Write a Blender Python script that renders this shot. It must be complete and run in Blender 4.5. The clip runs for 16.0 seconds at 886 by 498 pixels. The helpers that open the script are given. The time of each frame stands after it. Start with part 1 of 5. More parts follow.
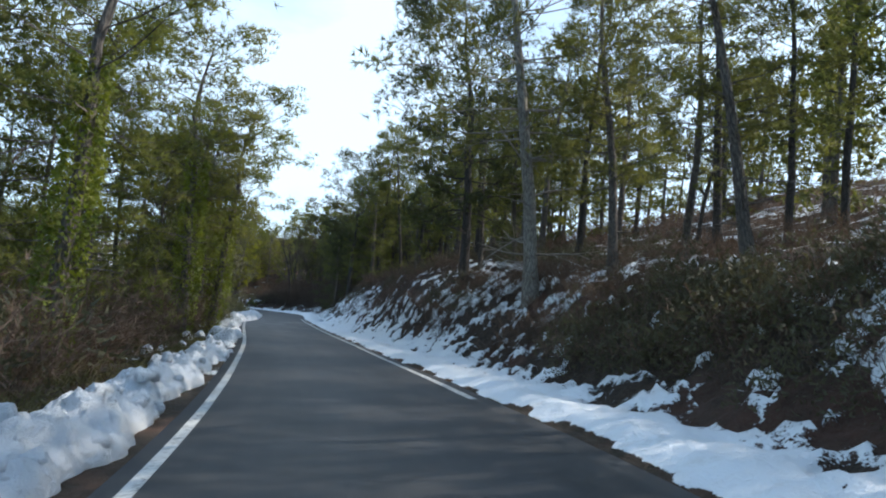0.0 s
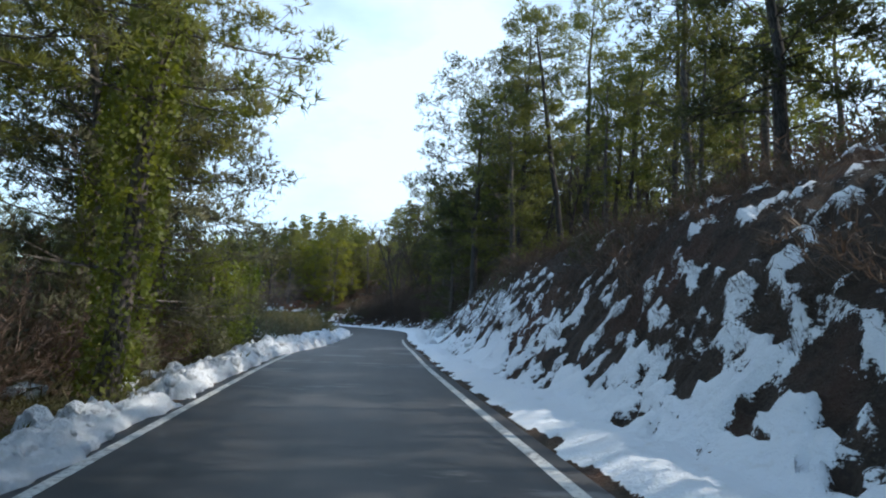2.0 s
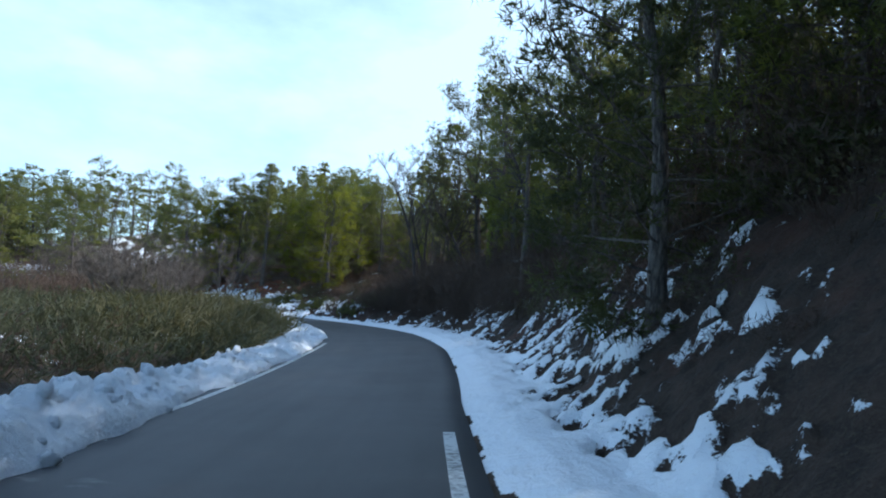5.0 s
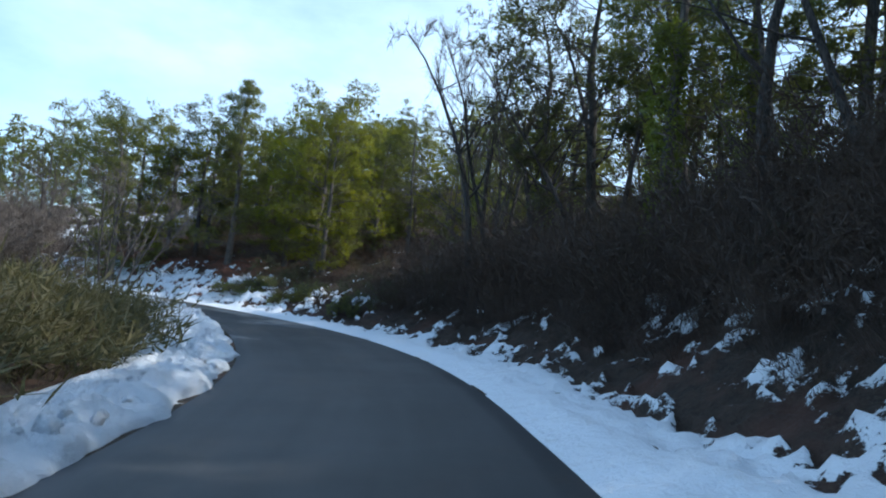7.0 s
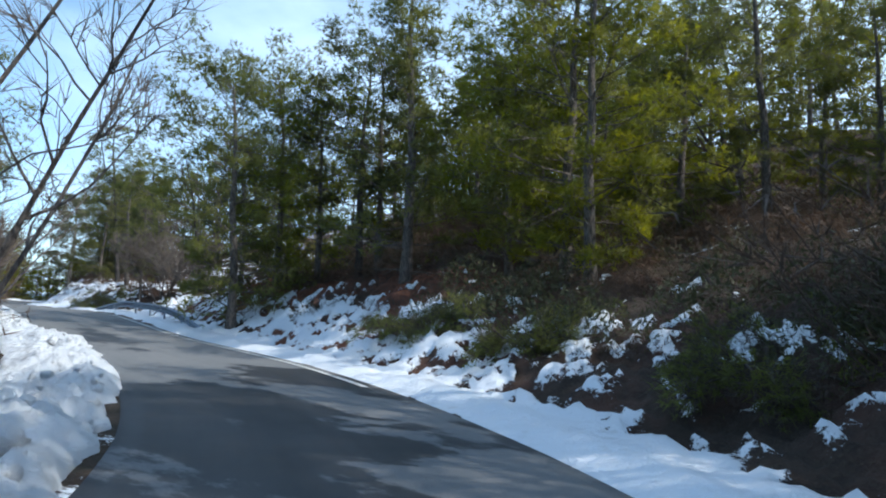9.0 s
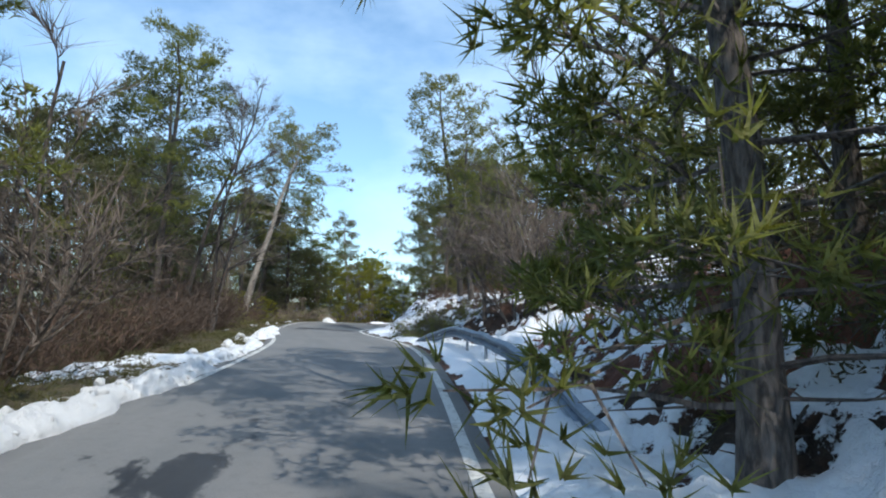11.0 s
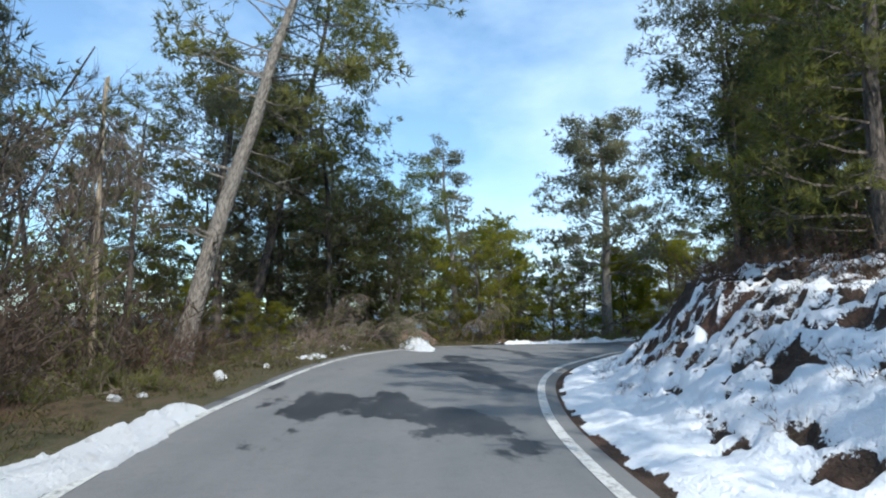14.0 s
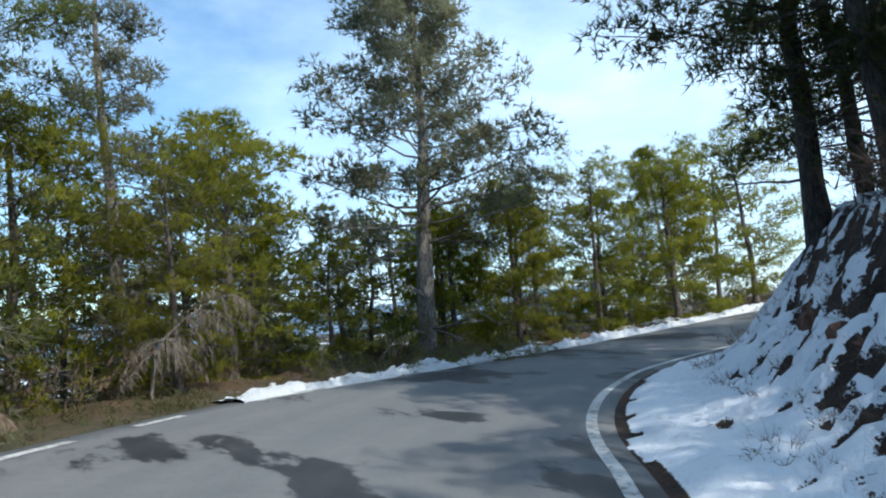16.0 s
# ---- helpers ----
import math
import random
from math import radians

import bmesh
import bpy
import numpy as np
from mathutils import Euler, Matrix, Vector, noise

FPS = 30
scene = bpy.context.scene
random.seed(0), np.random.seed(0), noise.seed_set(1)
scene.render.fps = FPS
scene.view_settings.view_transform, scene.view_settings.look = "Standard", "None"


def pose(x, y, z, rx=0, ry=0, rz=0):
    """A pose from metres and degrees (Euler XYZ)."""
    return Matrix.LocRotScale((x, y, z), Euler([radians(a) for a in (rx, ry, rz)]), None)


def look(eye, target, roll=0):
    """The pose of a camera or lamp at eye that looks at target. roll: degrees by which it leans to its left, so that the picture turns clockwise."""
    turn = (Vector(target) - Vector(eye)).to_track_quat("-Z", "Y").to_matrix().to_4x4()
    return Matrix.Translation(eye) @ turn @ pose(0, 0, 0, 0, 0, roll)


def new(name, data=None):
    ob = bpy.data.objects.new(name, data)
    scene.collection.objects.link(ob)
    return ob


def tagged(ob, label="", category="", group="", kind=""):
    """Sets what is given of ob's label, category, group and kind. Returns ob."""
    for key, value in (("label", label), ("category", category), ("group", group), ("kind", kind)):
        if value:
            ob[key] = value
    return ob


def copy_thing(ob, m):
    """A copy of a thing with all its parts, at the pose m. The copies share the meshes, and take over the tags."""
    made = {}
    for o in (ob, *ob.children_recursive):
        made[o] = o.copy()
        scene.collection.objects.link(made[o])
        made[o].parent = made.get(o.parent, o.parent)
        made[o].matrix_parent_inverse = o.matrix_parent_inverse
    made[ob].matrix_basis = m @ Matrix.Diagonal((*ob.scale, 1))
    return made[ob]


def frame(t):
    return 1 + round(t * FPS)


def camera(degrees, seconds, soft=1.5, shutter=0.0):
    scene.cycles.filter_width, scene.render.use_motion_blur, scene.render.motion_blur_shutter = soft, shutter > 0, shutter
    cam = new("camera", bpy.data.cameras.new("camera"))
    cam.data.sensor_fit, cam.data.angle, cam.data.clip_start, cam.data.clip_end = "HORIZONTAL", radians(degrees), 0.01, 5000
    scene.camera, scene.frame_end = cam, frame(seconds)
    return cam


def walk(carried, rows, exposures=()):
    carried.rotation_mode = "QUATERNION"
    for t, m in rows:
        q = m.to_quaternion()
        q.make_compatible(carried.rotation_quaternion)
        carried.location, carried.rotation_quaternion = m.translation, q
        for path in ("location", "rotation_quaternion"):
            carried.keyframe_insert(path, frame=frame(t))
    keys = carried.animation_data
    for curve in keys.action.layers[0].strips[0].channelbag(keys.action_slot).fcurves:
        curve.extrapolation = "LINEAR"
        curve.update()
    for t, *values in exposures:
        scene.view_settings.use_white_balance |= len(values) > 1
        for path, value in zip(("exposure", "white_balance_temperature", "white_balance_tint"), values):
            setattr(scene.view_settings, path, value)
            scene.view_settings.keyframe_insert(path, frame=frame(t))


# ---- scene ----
cam = camera(70.0, 16.0, soft=2.0, shutter=0.0)
PATH = [
    (0, (0.002, 0.001, 1.323), (-0.060, 9.938, 2.438), 5.65),
    (0.5, (-0.566, 5.319, 1.335), (-1.208, 15.241, 2.406), 5.79),
    (1, (-1.399, 10.536, 1.325), (-2.511, 20.420, 2.364), 4.93),
    (1.5, (-2.435, 15.630, 1.295), (-3.926, 25.465, 2.315), 3.36),
    (2, (-3.709, 20.568, 1.274), (-5.451, 30.347, 2.426), 2.59),
    (2.5, (-4.993, 25.228, 1.268), (-6.928, 34.975, 2.387), 2.06),
    (3, (-6.247, 29.543, 1.284), (-8.162, 39.303, 2.316), 0.67),
    (3.5, (-7.516, 34.123, 1.321), (-9.451, 43.874, 2.399), 0.81),
    (4, (-8.577, 38.808, 1.380), (-10.510, 48.570, 2.366), 2.16),
    (6.5, (-14.619, 63.231, 1.624), (-17.126, 72.863, 2.591), 5.43),
    (7, (-16.436, 68.072, 1.610), (-19.155, 77.655, 2.487), 5.51),
    (7.5, (-18.393, 72.880, 1.577), (-21.476, 82.341, 2.575), 4.29),
    (8, (-20.539, 77.505, 1.557), (-24.295, 86.714, 2.605), 3.03),
    (8.5, (-23.015, 81.785, 1.581), (-27.839, 90.483, 2.622), 2.95),
    (9, (-25.768, 85.259, 1.622), (-31.741, 93.200, 2.748), 1.41),
    (9.5, (-28.805, 88.063, 1.678), (-35.740, 95.178, 2.808), -1.23),
    (10, (-32.600, 90.772, 1.801), (-40.672, 96.554, 2.988), -1.11),
    (10.2, (-34.376, 91.700, 1.871), (-42.762, 97.000, 3.127), -0.74),
    (12.3, (-54.331, 98.685, 2.818), (-64.111, 100.409, 3.989), -1.72),
    (12.5, (-56.171, 98.871, 2.882), (-65.935, 100.600, 4.170), -1.83),
    (13, (-60.351, 99.296, 3.000), (-70.099, 101.166, 4.214), -1.50),
    (13.5, (-64.413, 99.771, 3.095), (-74.141, 101.731, 4.331), -1.48),
    (14, (-68.493, 100.297, 3.185), (-78.182, 102.413, 4.471), -1.79),
    (14.5, (-72.648, 101.067, 3.283), (-82.184, 103.800, 4.551), -2.52),
    (15, (-76.761, 102.207, 3.399), (-86.001, 105.822, 4.645), -4.15),
    (15.5, (-80.391, 103.480, 3.495), (-89.156, 108.164, 4.608), -5.35),
    (16, (-83.587, 104.931, 3.596), (-91.573, 110.852, 4.675), -4.45),
]
EXPOSURES = [(0.0, 0.06, 6400, 10), (1.0, 0.16, 6400, 10), (2.2, 0.02, 6200, 10), (3.5, 0.0, 5700, 8), (8.0, 0.0, 5850, 8), (12.5, 0.0, 6250, 10), (16.0, 0.0, 6000, 8)]
walk(cam, [(t, look(eye, target, roll)) for t, eye, target, roll in PATH], EXPOSURES)

# ---- light ----
SUN_HEADING, SUN_HEIGHT = -79.0, 42.5   # degrees left of +y, degrees above the horizon
sun_data = bpy.data.lights.new("sun", "SUN")
sun_data.energy, sun_data.angle, sun_data.color = 4.2, radians(0.6), (1.0, 0.93, 0.82)
sun = new("sun", sun_data)
sun_way = Vector((-math.sin(radians(SUN_HEADING)) * math.cos(radians(SUN_HEIGHT)),
                  math.cos(radians(SUN_HEADING)) * math.cos(radians(SUN_HEIGHT)), math.sin(radians(SUN_HEIGHT))))
sun.matrix_world = Matrix.Translation((0, 0, 60)) @ sun_way.to_track_quat("Z", "Y").to_matrix().to_4x4()

world = bpy.data.worlds.new("winter_sky")
scene.world = world
world.use_nodes = True
wn, wl = world.node_tree.nodes, world.node_tree.links
sky = wn.new("ShaderNodeTexSky")
sky.sky_type, sky.sun_disc = "NISHITA", False
sky.sun_elevation, sky.sun_rotation = radians(SUN_HEIGHT), radians(-SUN_HEADING)
sky.altitude, sky.air_density, sky.dust_density, sky.ozone_density = 300, 1.25, 0.8, 0.8
wcoord = wn.new("ShaderNodeTexCoord")
wmap = wn.new("ShaderNodeMapping")
wmap.inputs["Scale"].default_value = (1.0, 1.0, 2.2)
cloud = wn.new("ShaderNodeTexNoise")
cloud.inputs["Scale"].default_value, cloud.inputs["Detail"].default_value = 1.6, 7.0
cloud.inputs["Roughness"].default_value = 0.55
cramp = wn.new("ShaderNodeMapRange")
cramp.inputs["From Min"].default_value, cramp.inputs["From Max"].default_value = 0.44, 0.73
cramp.inputs["To Min"].default_value, cramp.inputs["To Max"].default_value = 0.06, 0.86
cmix = wn.new("ShaderNodeMix")
cmix.data_type = "RGBA"
cmix.inputs["B"].default_value = (5.6, 7.1, 8.5, 1)
wl.new(wcoord.outputs["Generated"], wmap.inputs["Vector"])
wl.new(wmap.outputs["Vector"], cloud.inputs["Vector"])
wsplit = wn.new("ShaderNodeSeparateXYZ")
wl.new(wcoord.outputs["Generated"], wsplit.inputs["Vector"])
wtilt = wn.new("ShaderNodeMath")
wtilt.operation = "MULTIPLY_ADD"
wtilt.inputs[1].default_value = 0.16
wl.new(wsplit.outputs["Y"], wtilt.inputs[0])
wl.new(cloud.outputs["Fac"], wtilt.inputs[2])
wl.new(wtilt.outputs["Value"], cramp.inputs["Value"])
wl.new(cramp.outputs["Result"], cmix.inputs["Factor"])
clear = wn.new("ShaderNodeMix")
clear.data_type, clear.blend_type = "RGBA", "MULTIPLY"
clear.inputs["Factor"].default_value = 1.0
clear.inputs["B"].default_value = (0.82, 1.02, 1.12, 1)
wl.new(sky.outputs["Color"], clear.inputs["A"])
wl.new(clear.outputs["Result"], cmix.inputs["A"])
wbg = wn["Background"]
wbg.inputs["Strength"].default_value = 0.185
wl.new(cmix.outputs["Result"], wbg.inputs["Color"])


# ---- materials ----
def material(name, build):
    mat = bpy.data.materials.new(name)
    mat.use_nodes = True
    nt = mat.node_tree
    bsdf = nt.nodes["Principled BSDF"]
    build(nt, bsdf)
    return mat


def node(nt, kind, **inputs):
    n = nt.nodes.new(kind)
    for key, value in inputs.items():
        n.inputs[key.replace("_", " ")].default_value = value
    return n


def coords(nt, kind="Object"):
    return nt.nodes.new("ShaderNodeTexCoord").outputs[kind]


def noise_tex(nt, vec, scale, detail=4.0, rough=0.55):
    n = node(nt, "ShaderNodeTexNoise", Scale=scale, Detail=detail, Roughness=rough)
    nt.links.new(vec, n.inputs["Vector"])
    return n.outputs["Fac"]


def remap(nt, value, a, b, c=0.0, d=1.0, smooth=False):
    n = node(nt, "ShaderNodeMapRange", From_Min=a, From_Max=b, To_Min=c, To_Max=d)
    if smooth:
        n.interpolation_type = "SMOOTHSTEP"
    nt.links.new(value, n.inputs["Value"])
    return n.outputs["Result"]


def blend(nt, fac, a, b):
    n = nt.nodes.new("ShaderNodeMix")
    n.data_type = "RGBA"
    for key, v in (("A", a), ("B", b), ("Factor", fac)):
        if isinstance(v, (tuple, float, int)):
            n.inputs[key].default_value = (*v, 1) if isinstance(v, tuple) else v
        else:
            nt.links.new(v, n.inputs[key])
    return n.outputs["Result"]


def calc(nt, op, a, b=0.0):
    n = nt.nodes.new("ShaderNodeMath")
    n.operation = op
    for i, v in enumerate((a, b)):
        if isinstance(v, (float, int)):
            n.inputs[i].default_value = v
        else:
            nt.links.new(v, n.inputs[i])
    return n.outputs[0]


def bump(nt, bsdf, height, strength, distance):
    n = node(nt, "ShaderNodeBump", Strength=strength, Distance=distance)
    nt.links.new(height, n.inputs["Height"])
    nt.links.new(n.outputs["Normal"], bsdf.inputs["Normal"])


def asphalt_look(nt, b):
    v = coords(nt)
    damp_shade = nt.nodes.new("ShaderNodeAttribute")
    damp_shade.attribute_name = "damp_shade"
    stretch = node(nt, "ShaderNodeMapping", Rotation=(0, 0, radians(24)), Scale=(0.6, 1.25, 1.0))
    nt.links.new(v, stretch.inputs["Vector"])
    grit = noise_tex(nt, v, 70.0, 4)
    lane = nt.nodes.new("ShaderNodeCombineXYZ")
    for axis_name, key, stretch_by in (("X", "side", 1.5), ("Y", "run", 0.09)):
        a = nt.nodes.new("ShaderNodeAttribute")
        a.attribute_name = key
        nt.links.new(calc(nt, "MULTIPLY", a.outputs["Fac"], stretch_by), lane.inputs[axis_name])
    tracks = noise_tex(nt, lane.outputs["Vector"], 1.0, 5, 0.6)
    worn = calc(nt, "ADD", calc(nt, "MULTIPLY", noise_tex(nt, v, 0.6, 6, 0.62), 0.5), calc(nt, "MULTIPLY", tracks, 0.5))
    fleck = noise_tex(nt, v, 7.0, 4, 0.7)
    # ragged moist patches; the same mask paints shade into the tree-shadowed stretches
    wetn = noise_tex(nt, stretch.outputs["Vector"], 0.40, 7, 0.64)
    wet_shade = remap(nt, calc(nt, "ADD", wetn, damp_shade.outputs["Fac"]), 0.485, 0.525, smooth=True)
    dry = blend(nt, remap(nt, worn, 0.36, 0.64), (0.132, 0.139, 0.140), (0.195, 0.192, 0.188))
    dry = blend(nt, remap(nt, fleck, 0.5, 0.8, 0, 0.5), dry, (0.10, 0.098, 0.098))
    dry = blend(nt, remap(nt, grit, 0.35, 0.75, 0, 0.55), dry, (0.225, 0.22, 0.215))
    soaked_shade = blend(nt, remap(nt, worn, 0.35, 0.65), (0.018, 0.019, 0.021), (0.056, 0.056, 0.058))
    nt.links.new(blend(nt, wet_shade, dry, soaked_shade), b.inputs["Base Color"])
    nt.links.new(remap(nt, wet_shade, 0, 1, 0.88, 0.62), b.inputs["Roughness"])
    bump(nt, b, grit, 0.35, 0.006)


def snow_mask(nt, fine=9.0):
    """Where snow lies: the surface's own cover, broken up by fine noise."""
    v = coords(nt)
    a = nt.nodes.new("ShaderNodeAttribute")
    a.attribute_name = "snow"
    n1 = noise_tex(nt, v, fine, 4, 0.6)
    n2 = noise_tex(nt, v, fine * 3.7, 3, 0.6)
    s = calc(nt, "ADD", a.outputs["Fac"], calc(nt, "MULTIPLY", calc(nt, "SUBTRACT", n1, 0.5), 0.75))
    s = calc(nt, "ADD", s, calc(nt, "MULTIPLY", calc(nt, "SUBTRACT", n2, 0.5), 0.45))
    return v, remap(nt, s, 0.46, 0.54, smooth=True)


def snow_colour(nt, v):
    grime = noise_tex(nt, v, 2.5, 5, 0.65)
    return blend(nt, remap(nt, grime, 0.60, 0.85), (0.86, 0.88, 0.90), (0.68, 0.66, 0.62))


def ground_look(nt, b):
    v, snow = snow_mask(nt)
    big = noise_tex(nt, v, 0.5, 4)
    mid = noise_tex(nt, v, 4.0, 5, 0.65)
    fine = noise_tex(nt, v, 28.0, 4, 0.7)
    g = nt.nodes.new("ShaderNodeAttribute")
    g.attribute_name = "grass"
    soil = blend(nt, remap(nt, mid, 0.35, 0.65), (0.030, 0.019, 0.014), (0.070, 0.043, 0.030))
    soil = blend(nt, remap(nt, big, 0.50, 0.68, 0.0, 0.8), soil, (0.115, 0.046, 0.030))
    soil = blend(nt, calc(nt, "MULTIPLY", remap(nt, fine, 0.5, 0.75), 0.7), soil, (0.12, 0.092, 0.062))
    turf = blend(nt, remap(nt, mid, 0.35, 0.62), (0.050, 0.060, 0.018), (0.115, 0.088, 0.046))
    turf = blend(nt, remap(nt, fine, 0.45, 0.8), turf, (0.17, 0.135, 0.075))
    clay = nt.nodes.new("ShaderNodeAttribute")
    clay.attribute_name = "clay"
    red = blend(nt, remap(nt, mid, 0.35, 0.65), (0.12, 0.042, 0.024), (0.24, 0.095, 0.055))
    soil = blend(nt, calc(nt, "MULTIPLY", clay.outputs["Fac"], remap(nt, big, 0.36, 0.52)), soil, red)
    dirt = blend(nt, g.outputs["Fac"], soil, turf)
    col = blend(nt, snow, dirt, snow_colour(nt, v))
    nt.links.new(col, b.inputs["Base Color"])
    nt.links.new(remap(nt, snow, 0, 1, 0.95, 0.6), b.inputs["Roughness"])
    bare = remap(nt, snow, 0, 1, 0.45, 0.06)
    h = calc(nt, "ADD", calc(nt, "MULTIPLY", snow, 0.6), calc(nt, "ADD", calc(nt, "MULTIPLY", mid, remap(nt, snow, 0, 1, 1.0, 0.6)), calc(nt, "MULTIPLY", fine, bare)))
    bump(nt, b, h, 0.9, 0.14)


def snow_look(nt, b):
    v = coords(nt)
    nt.links.new(snow_colour(nt, v), b.inputs["Base Color"])
    b.inputs["Roughness"].default_value = 0.6
    lumps = noise_tex(nt, v, 5.0, 8, 0.74)
    crust = node(nt, "ShaderNodeTexVoronoi", Scale=5.5)
    nt.links.new(v, crust.inputs["Vector"])
    bump(nt, b, calc(nt, "ADD", lumps, calc(nt, "MULTIPLY", crust.outputs["Distance"], 0.35)), 1.0, 0.12)


def paint_look(nt, b):
    v = coords(nt)
    n = noise_tex(nt, v, 14.0, 5, 0.7)
    n2 = noise_tex(nt, v, 1.5, 3)
    wear = remap(nt, calc(nt, "ADD", n, calc(nt, "MULTIPLY", n2, 0.5)), 0.72, 0.96)
    nt.links.new(blend(nt, wear, (0.60, 0.60, 0.57), (0.15, 0.14, 0.13)), b.inputs["Base Color"])
    b.inputs["Roughness"].default_value = 0.75


def bark_look(tone_a, tone_b, scale=9.0):
    def build(nt, b):
        v = coords(nt)
        m = node(nt, "ShaderNodeMapping", Scale=(1.0, 1.0, 0.28))
        nt.links.new(v, m.inputs["Vector"])
        crack = node(nt, "ShaderNodeTexVoronoi", Scale=scale)
        crack.feature = "DISTANCE_TO_EDGE"
        nt.links.new(m.outputs["Vector"], crack.inputs["Vector"])
        n = noise_tex(nt, m.outputs["Vector"], scale * 2.2, 5, 0.65)
        edge = remap(nt, calc(nt, "ADD", crack.outputs["Distance"], calc(nt, "MULTIPLY", n, 0.9)), 0.30, 0.66)
        col = blend(nt, remap(nt, n, 0.3, 0.7), tone_a, tone_b)
        nt.links.new(blend(nt, edge, tuple(c * 0.6 for c in tone_a), col), b.inputs["Base Color"])
        b.inputs["Roughness"].default_value = 0.9
        bump(nt, b, calc(nt, "ADD", edge, n), 0.8, 0.03)
    return build


def leaf_look(shade, bright, olive, through_light=0.35, rough=0.6):
    def build(nt, b):
        info = nt.nodes.new("ShaderNodeObjectInfo")
        geo = nt.nodes.new("ShaderNodeNewGeometry")
        v = coords(nt)
        clump = noise_tex(nt, v, 0.9, 3)
        grain = noise_tex(nt, v, 16.0, 3, 0.7)
        col = blend(nt, remap(nt, clump, 0.35, 0.65), shade, bright)
        col = blend(nt, calc(nt, "MULTIPLY", info.outputs["Random"], 0.6), col, olive)
        hsv = nt.nodes.new("ShaderNodeHueSaturation")
        nt.links.new(col, hsv.inputs["Color"])
        nt.links.new(calc(nt, "MULTIPLY", remap(nt, geo.outputs["Random Per Island"], 0, 1, 0.90, 1.12), remap(nt, grain, 0.3, 0.7, 0.85, 1.12)), hsv.inputs["Value"])
        bump(nt, b, grain, 0.8, 0.05)
        b.inputs["Roughness"].default_value = rough
        nt.links.new(hsv.outputs["Color"], b.inputs["Base Color"])
        tr = nt.nodes.new("ShaderNodeBsdfTranslucent")
        glow = nt.nodes.new("ShaderNodeHueSaturation")
        glow.inputs["Saturation"].default_value, glow.inputs["Value"].default_value = 1.1, 1.7
        nt.links.new(hsv.outputs["Color"], glow.inputs["Color"])
        nt.links.new(glow.outputs["Color"], tr.inputs["Color"])
        mix = nt.nodes.new("ShaderNodeMixShader")
        mix.inputs[0].default_value = through_light
        out = nt.nodes["Material Output"]
        nt.links.new(b.outputs[0], mix.inputs[1])
        nt.links.new(tr.outputs[0], mix.inputs[2])
        nt.links.new(mix.outputs[0], out.inputs["Surface"])
    return build


def twig_look(a, c):
    def build(nt, b):
        geo = nt.nodes.new("ShaderNodeNewGeometry")
        n = noise_tex(nt, coords(nt), 1.1, 3)
        col = blend(nt, geo.outputs["Random Per Island"], a, c)
        nt.links.new(blend(nt, remap(nt, n, 0.4, 0.7, 0, 0.5), col, tuple(x * 1.5 for x in c)), b.inputs["Base Color"])
        b.inputs["Roughness"].default_value = 0.85
    return build


def steel_look(nt, b):
    v = coords(nt)
    n = noise_tex(nt, v, 6.0, 5, 0.7)
    nt.links.new(blend(nt, remap(nt, n, 0.35, 0.7), (0.30, 0.35, 0.40), (0.20, 0.23, 0.27)), b.inputs["Base Color"])
    b.inputs["Metallic"].default_value = 0.75
    nt.links.new(remap(nt, n, 0.3, 0.7, 0.42, 0.62), b.inputs["Roughness"])


def plain_look(colour, rough=0.6):
    def build(nt, b):
        n = noise_tex(nt, coords(nt), 20.0, 3)
        nt.links.new(blend(nt, n, tuple(c * 0.85 for c in colour), colour), b.inputs["Base Color"])
        b.inputs["Roughness"].default_value = rough
    return build


ASPHALT = material("worn_asphalt", asphalt_look)
GROUND = material("forest_soil_and_snow", ground_look)
SNOW = material("old_snow", snow_look)
PAINT = material("road_paint", paint_look)
BARK = material("pine_bark", bark_look((0.10, 0.085, 0.075), (0.24, 0.20, 0.17)))
BARK_PALE = material("pale_pine_bark", bark_look((0.22, 0.19, 0.16), (0.42, 0.38, 0.33), 15.0))
BARK_DARK = material("dark_bark", bark_look((0.05, 0.043, 0.038), (0.12, 0.10, 0.088), 12.0))
WOOD = material("broken_wood", bark_look((0.42, 0.33, 0.22), (0.62, 0.52, 0.38), 5.0))
NEEDLES = material("pine_needles", leaf_look((0.070, 0.092, 0.026), (0.200, 0.218, 0.050), (0.200, 0.180, 0.060), 0.46))
NEEDLES_DARK = material("dark_pine_needles", leaf_look((0.036, 0.050, 0.018), (0.095, 0.108, 0.032), (0.10, 0.095, 0.035), 0.38))
NEEDLES_GREY = material("dusty_pine_needles", leaf_look((0.08, 0.092, 0.05), (0.19, 0.195, 0.11), (0.20, 0.175, 0.10), 0.42))
# the young pines' own yellow-green; on the layered pines it paints in sunlight
NEEDLES_BRIGHT = material("young_and_sunlit_needles", leaf_look((0.10, 0.135, 0.014), (0.27, 0.275, 0.024), (0.26, 0.23, 0.034), 0.46))
IVY = material("ivy_leaves", leaf_look((0.09, 0.125, 0.018), (0.25, 0.27, 0.045), (0.19, 0.20, 0.04), 0.40, 0.4))
BOX_LEAF = material("evergreen_shrub_leaves", leaf_look((0.045, 0.052, 0.022), (0.10, 0.098, 0.045), (0.11, 0.085, 0.045), 0.25))
DRY_LEAF = material("dry_brown_scrub", leaf_look((0.085, 0.052, 0.036), (0.19, 0.122, 0.085), (0.13, 0.09, 0.06), 0.25))
DARK_SCRUB = material("dark_bramble", leaf_look((0.055, 0.036, 0.027), (0.115, 0.075, 0.055), (0.08, 0.06, 0.04), 0.2))
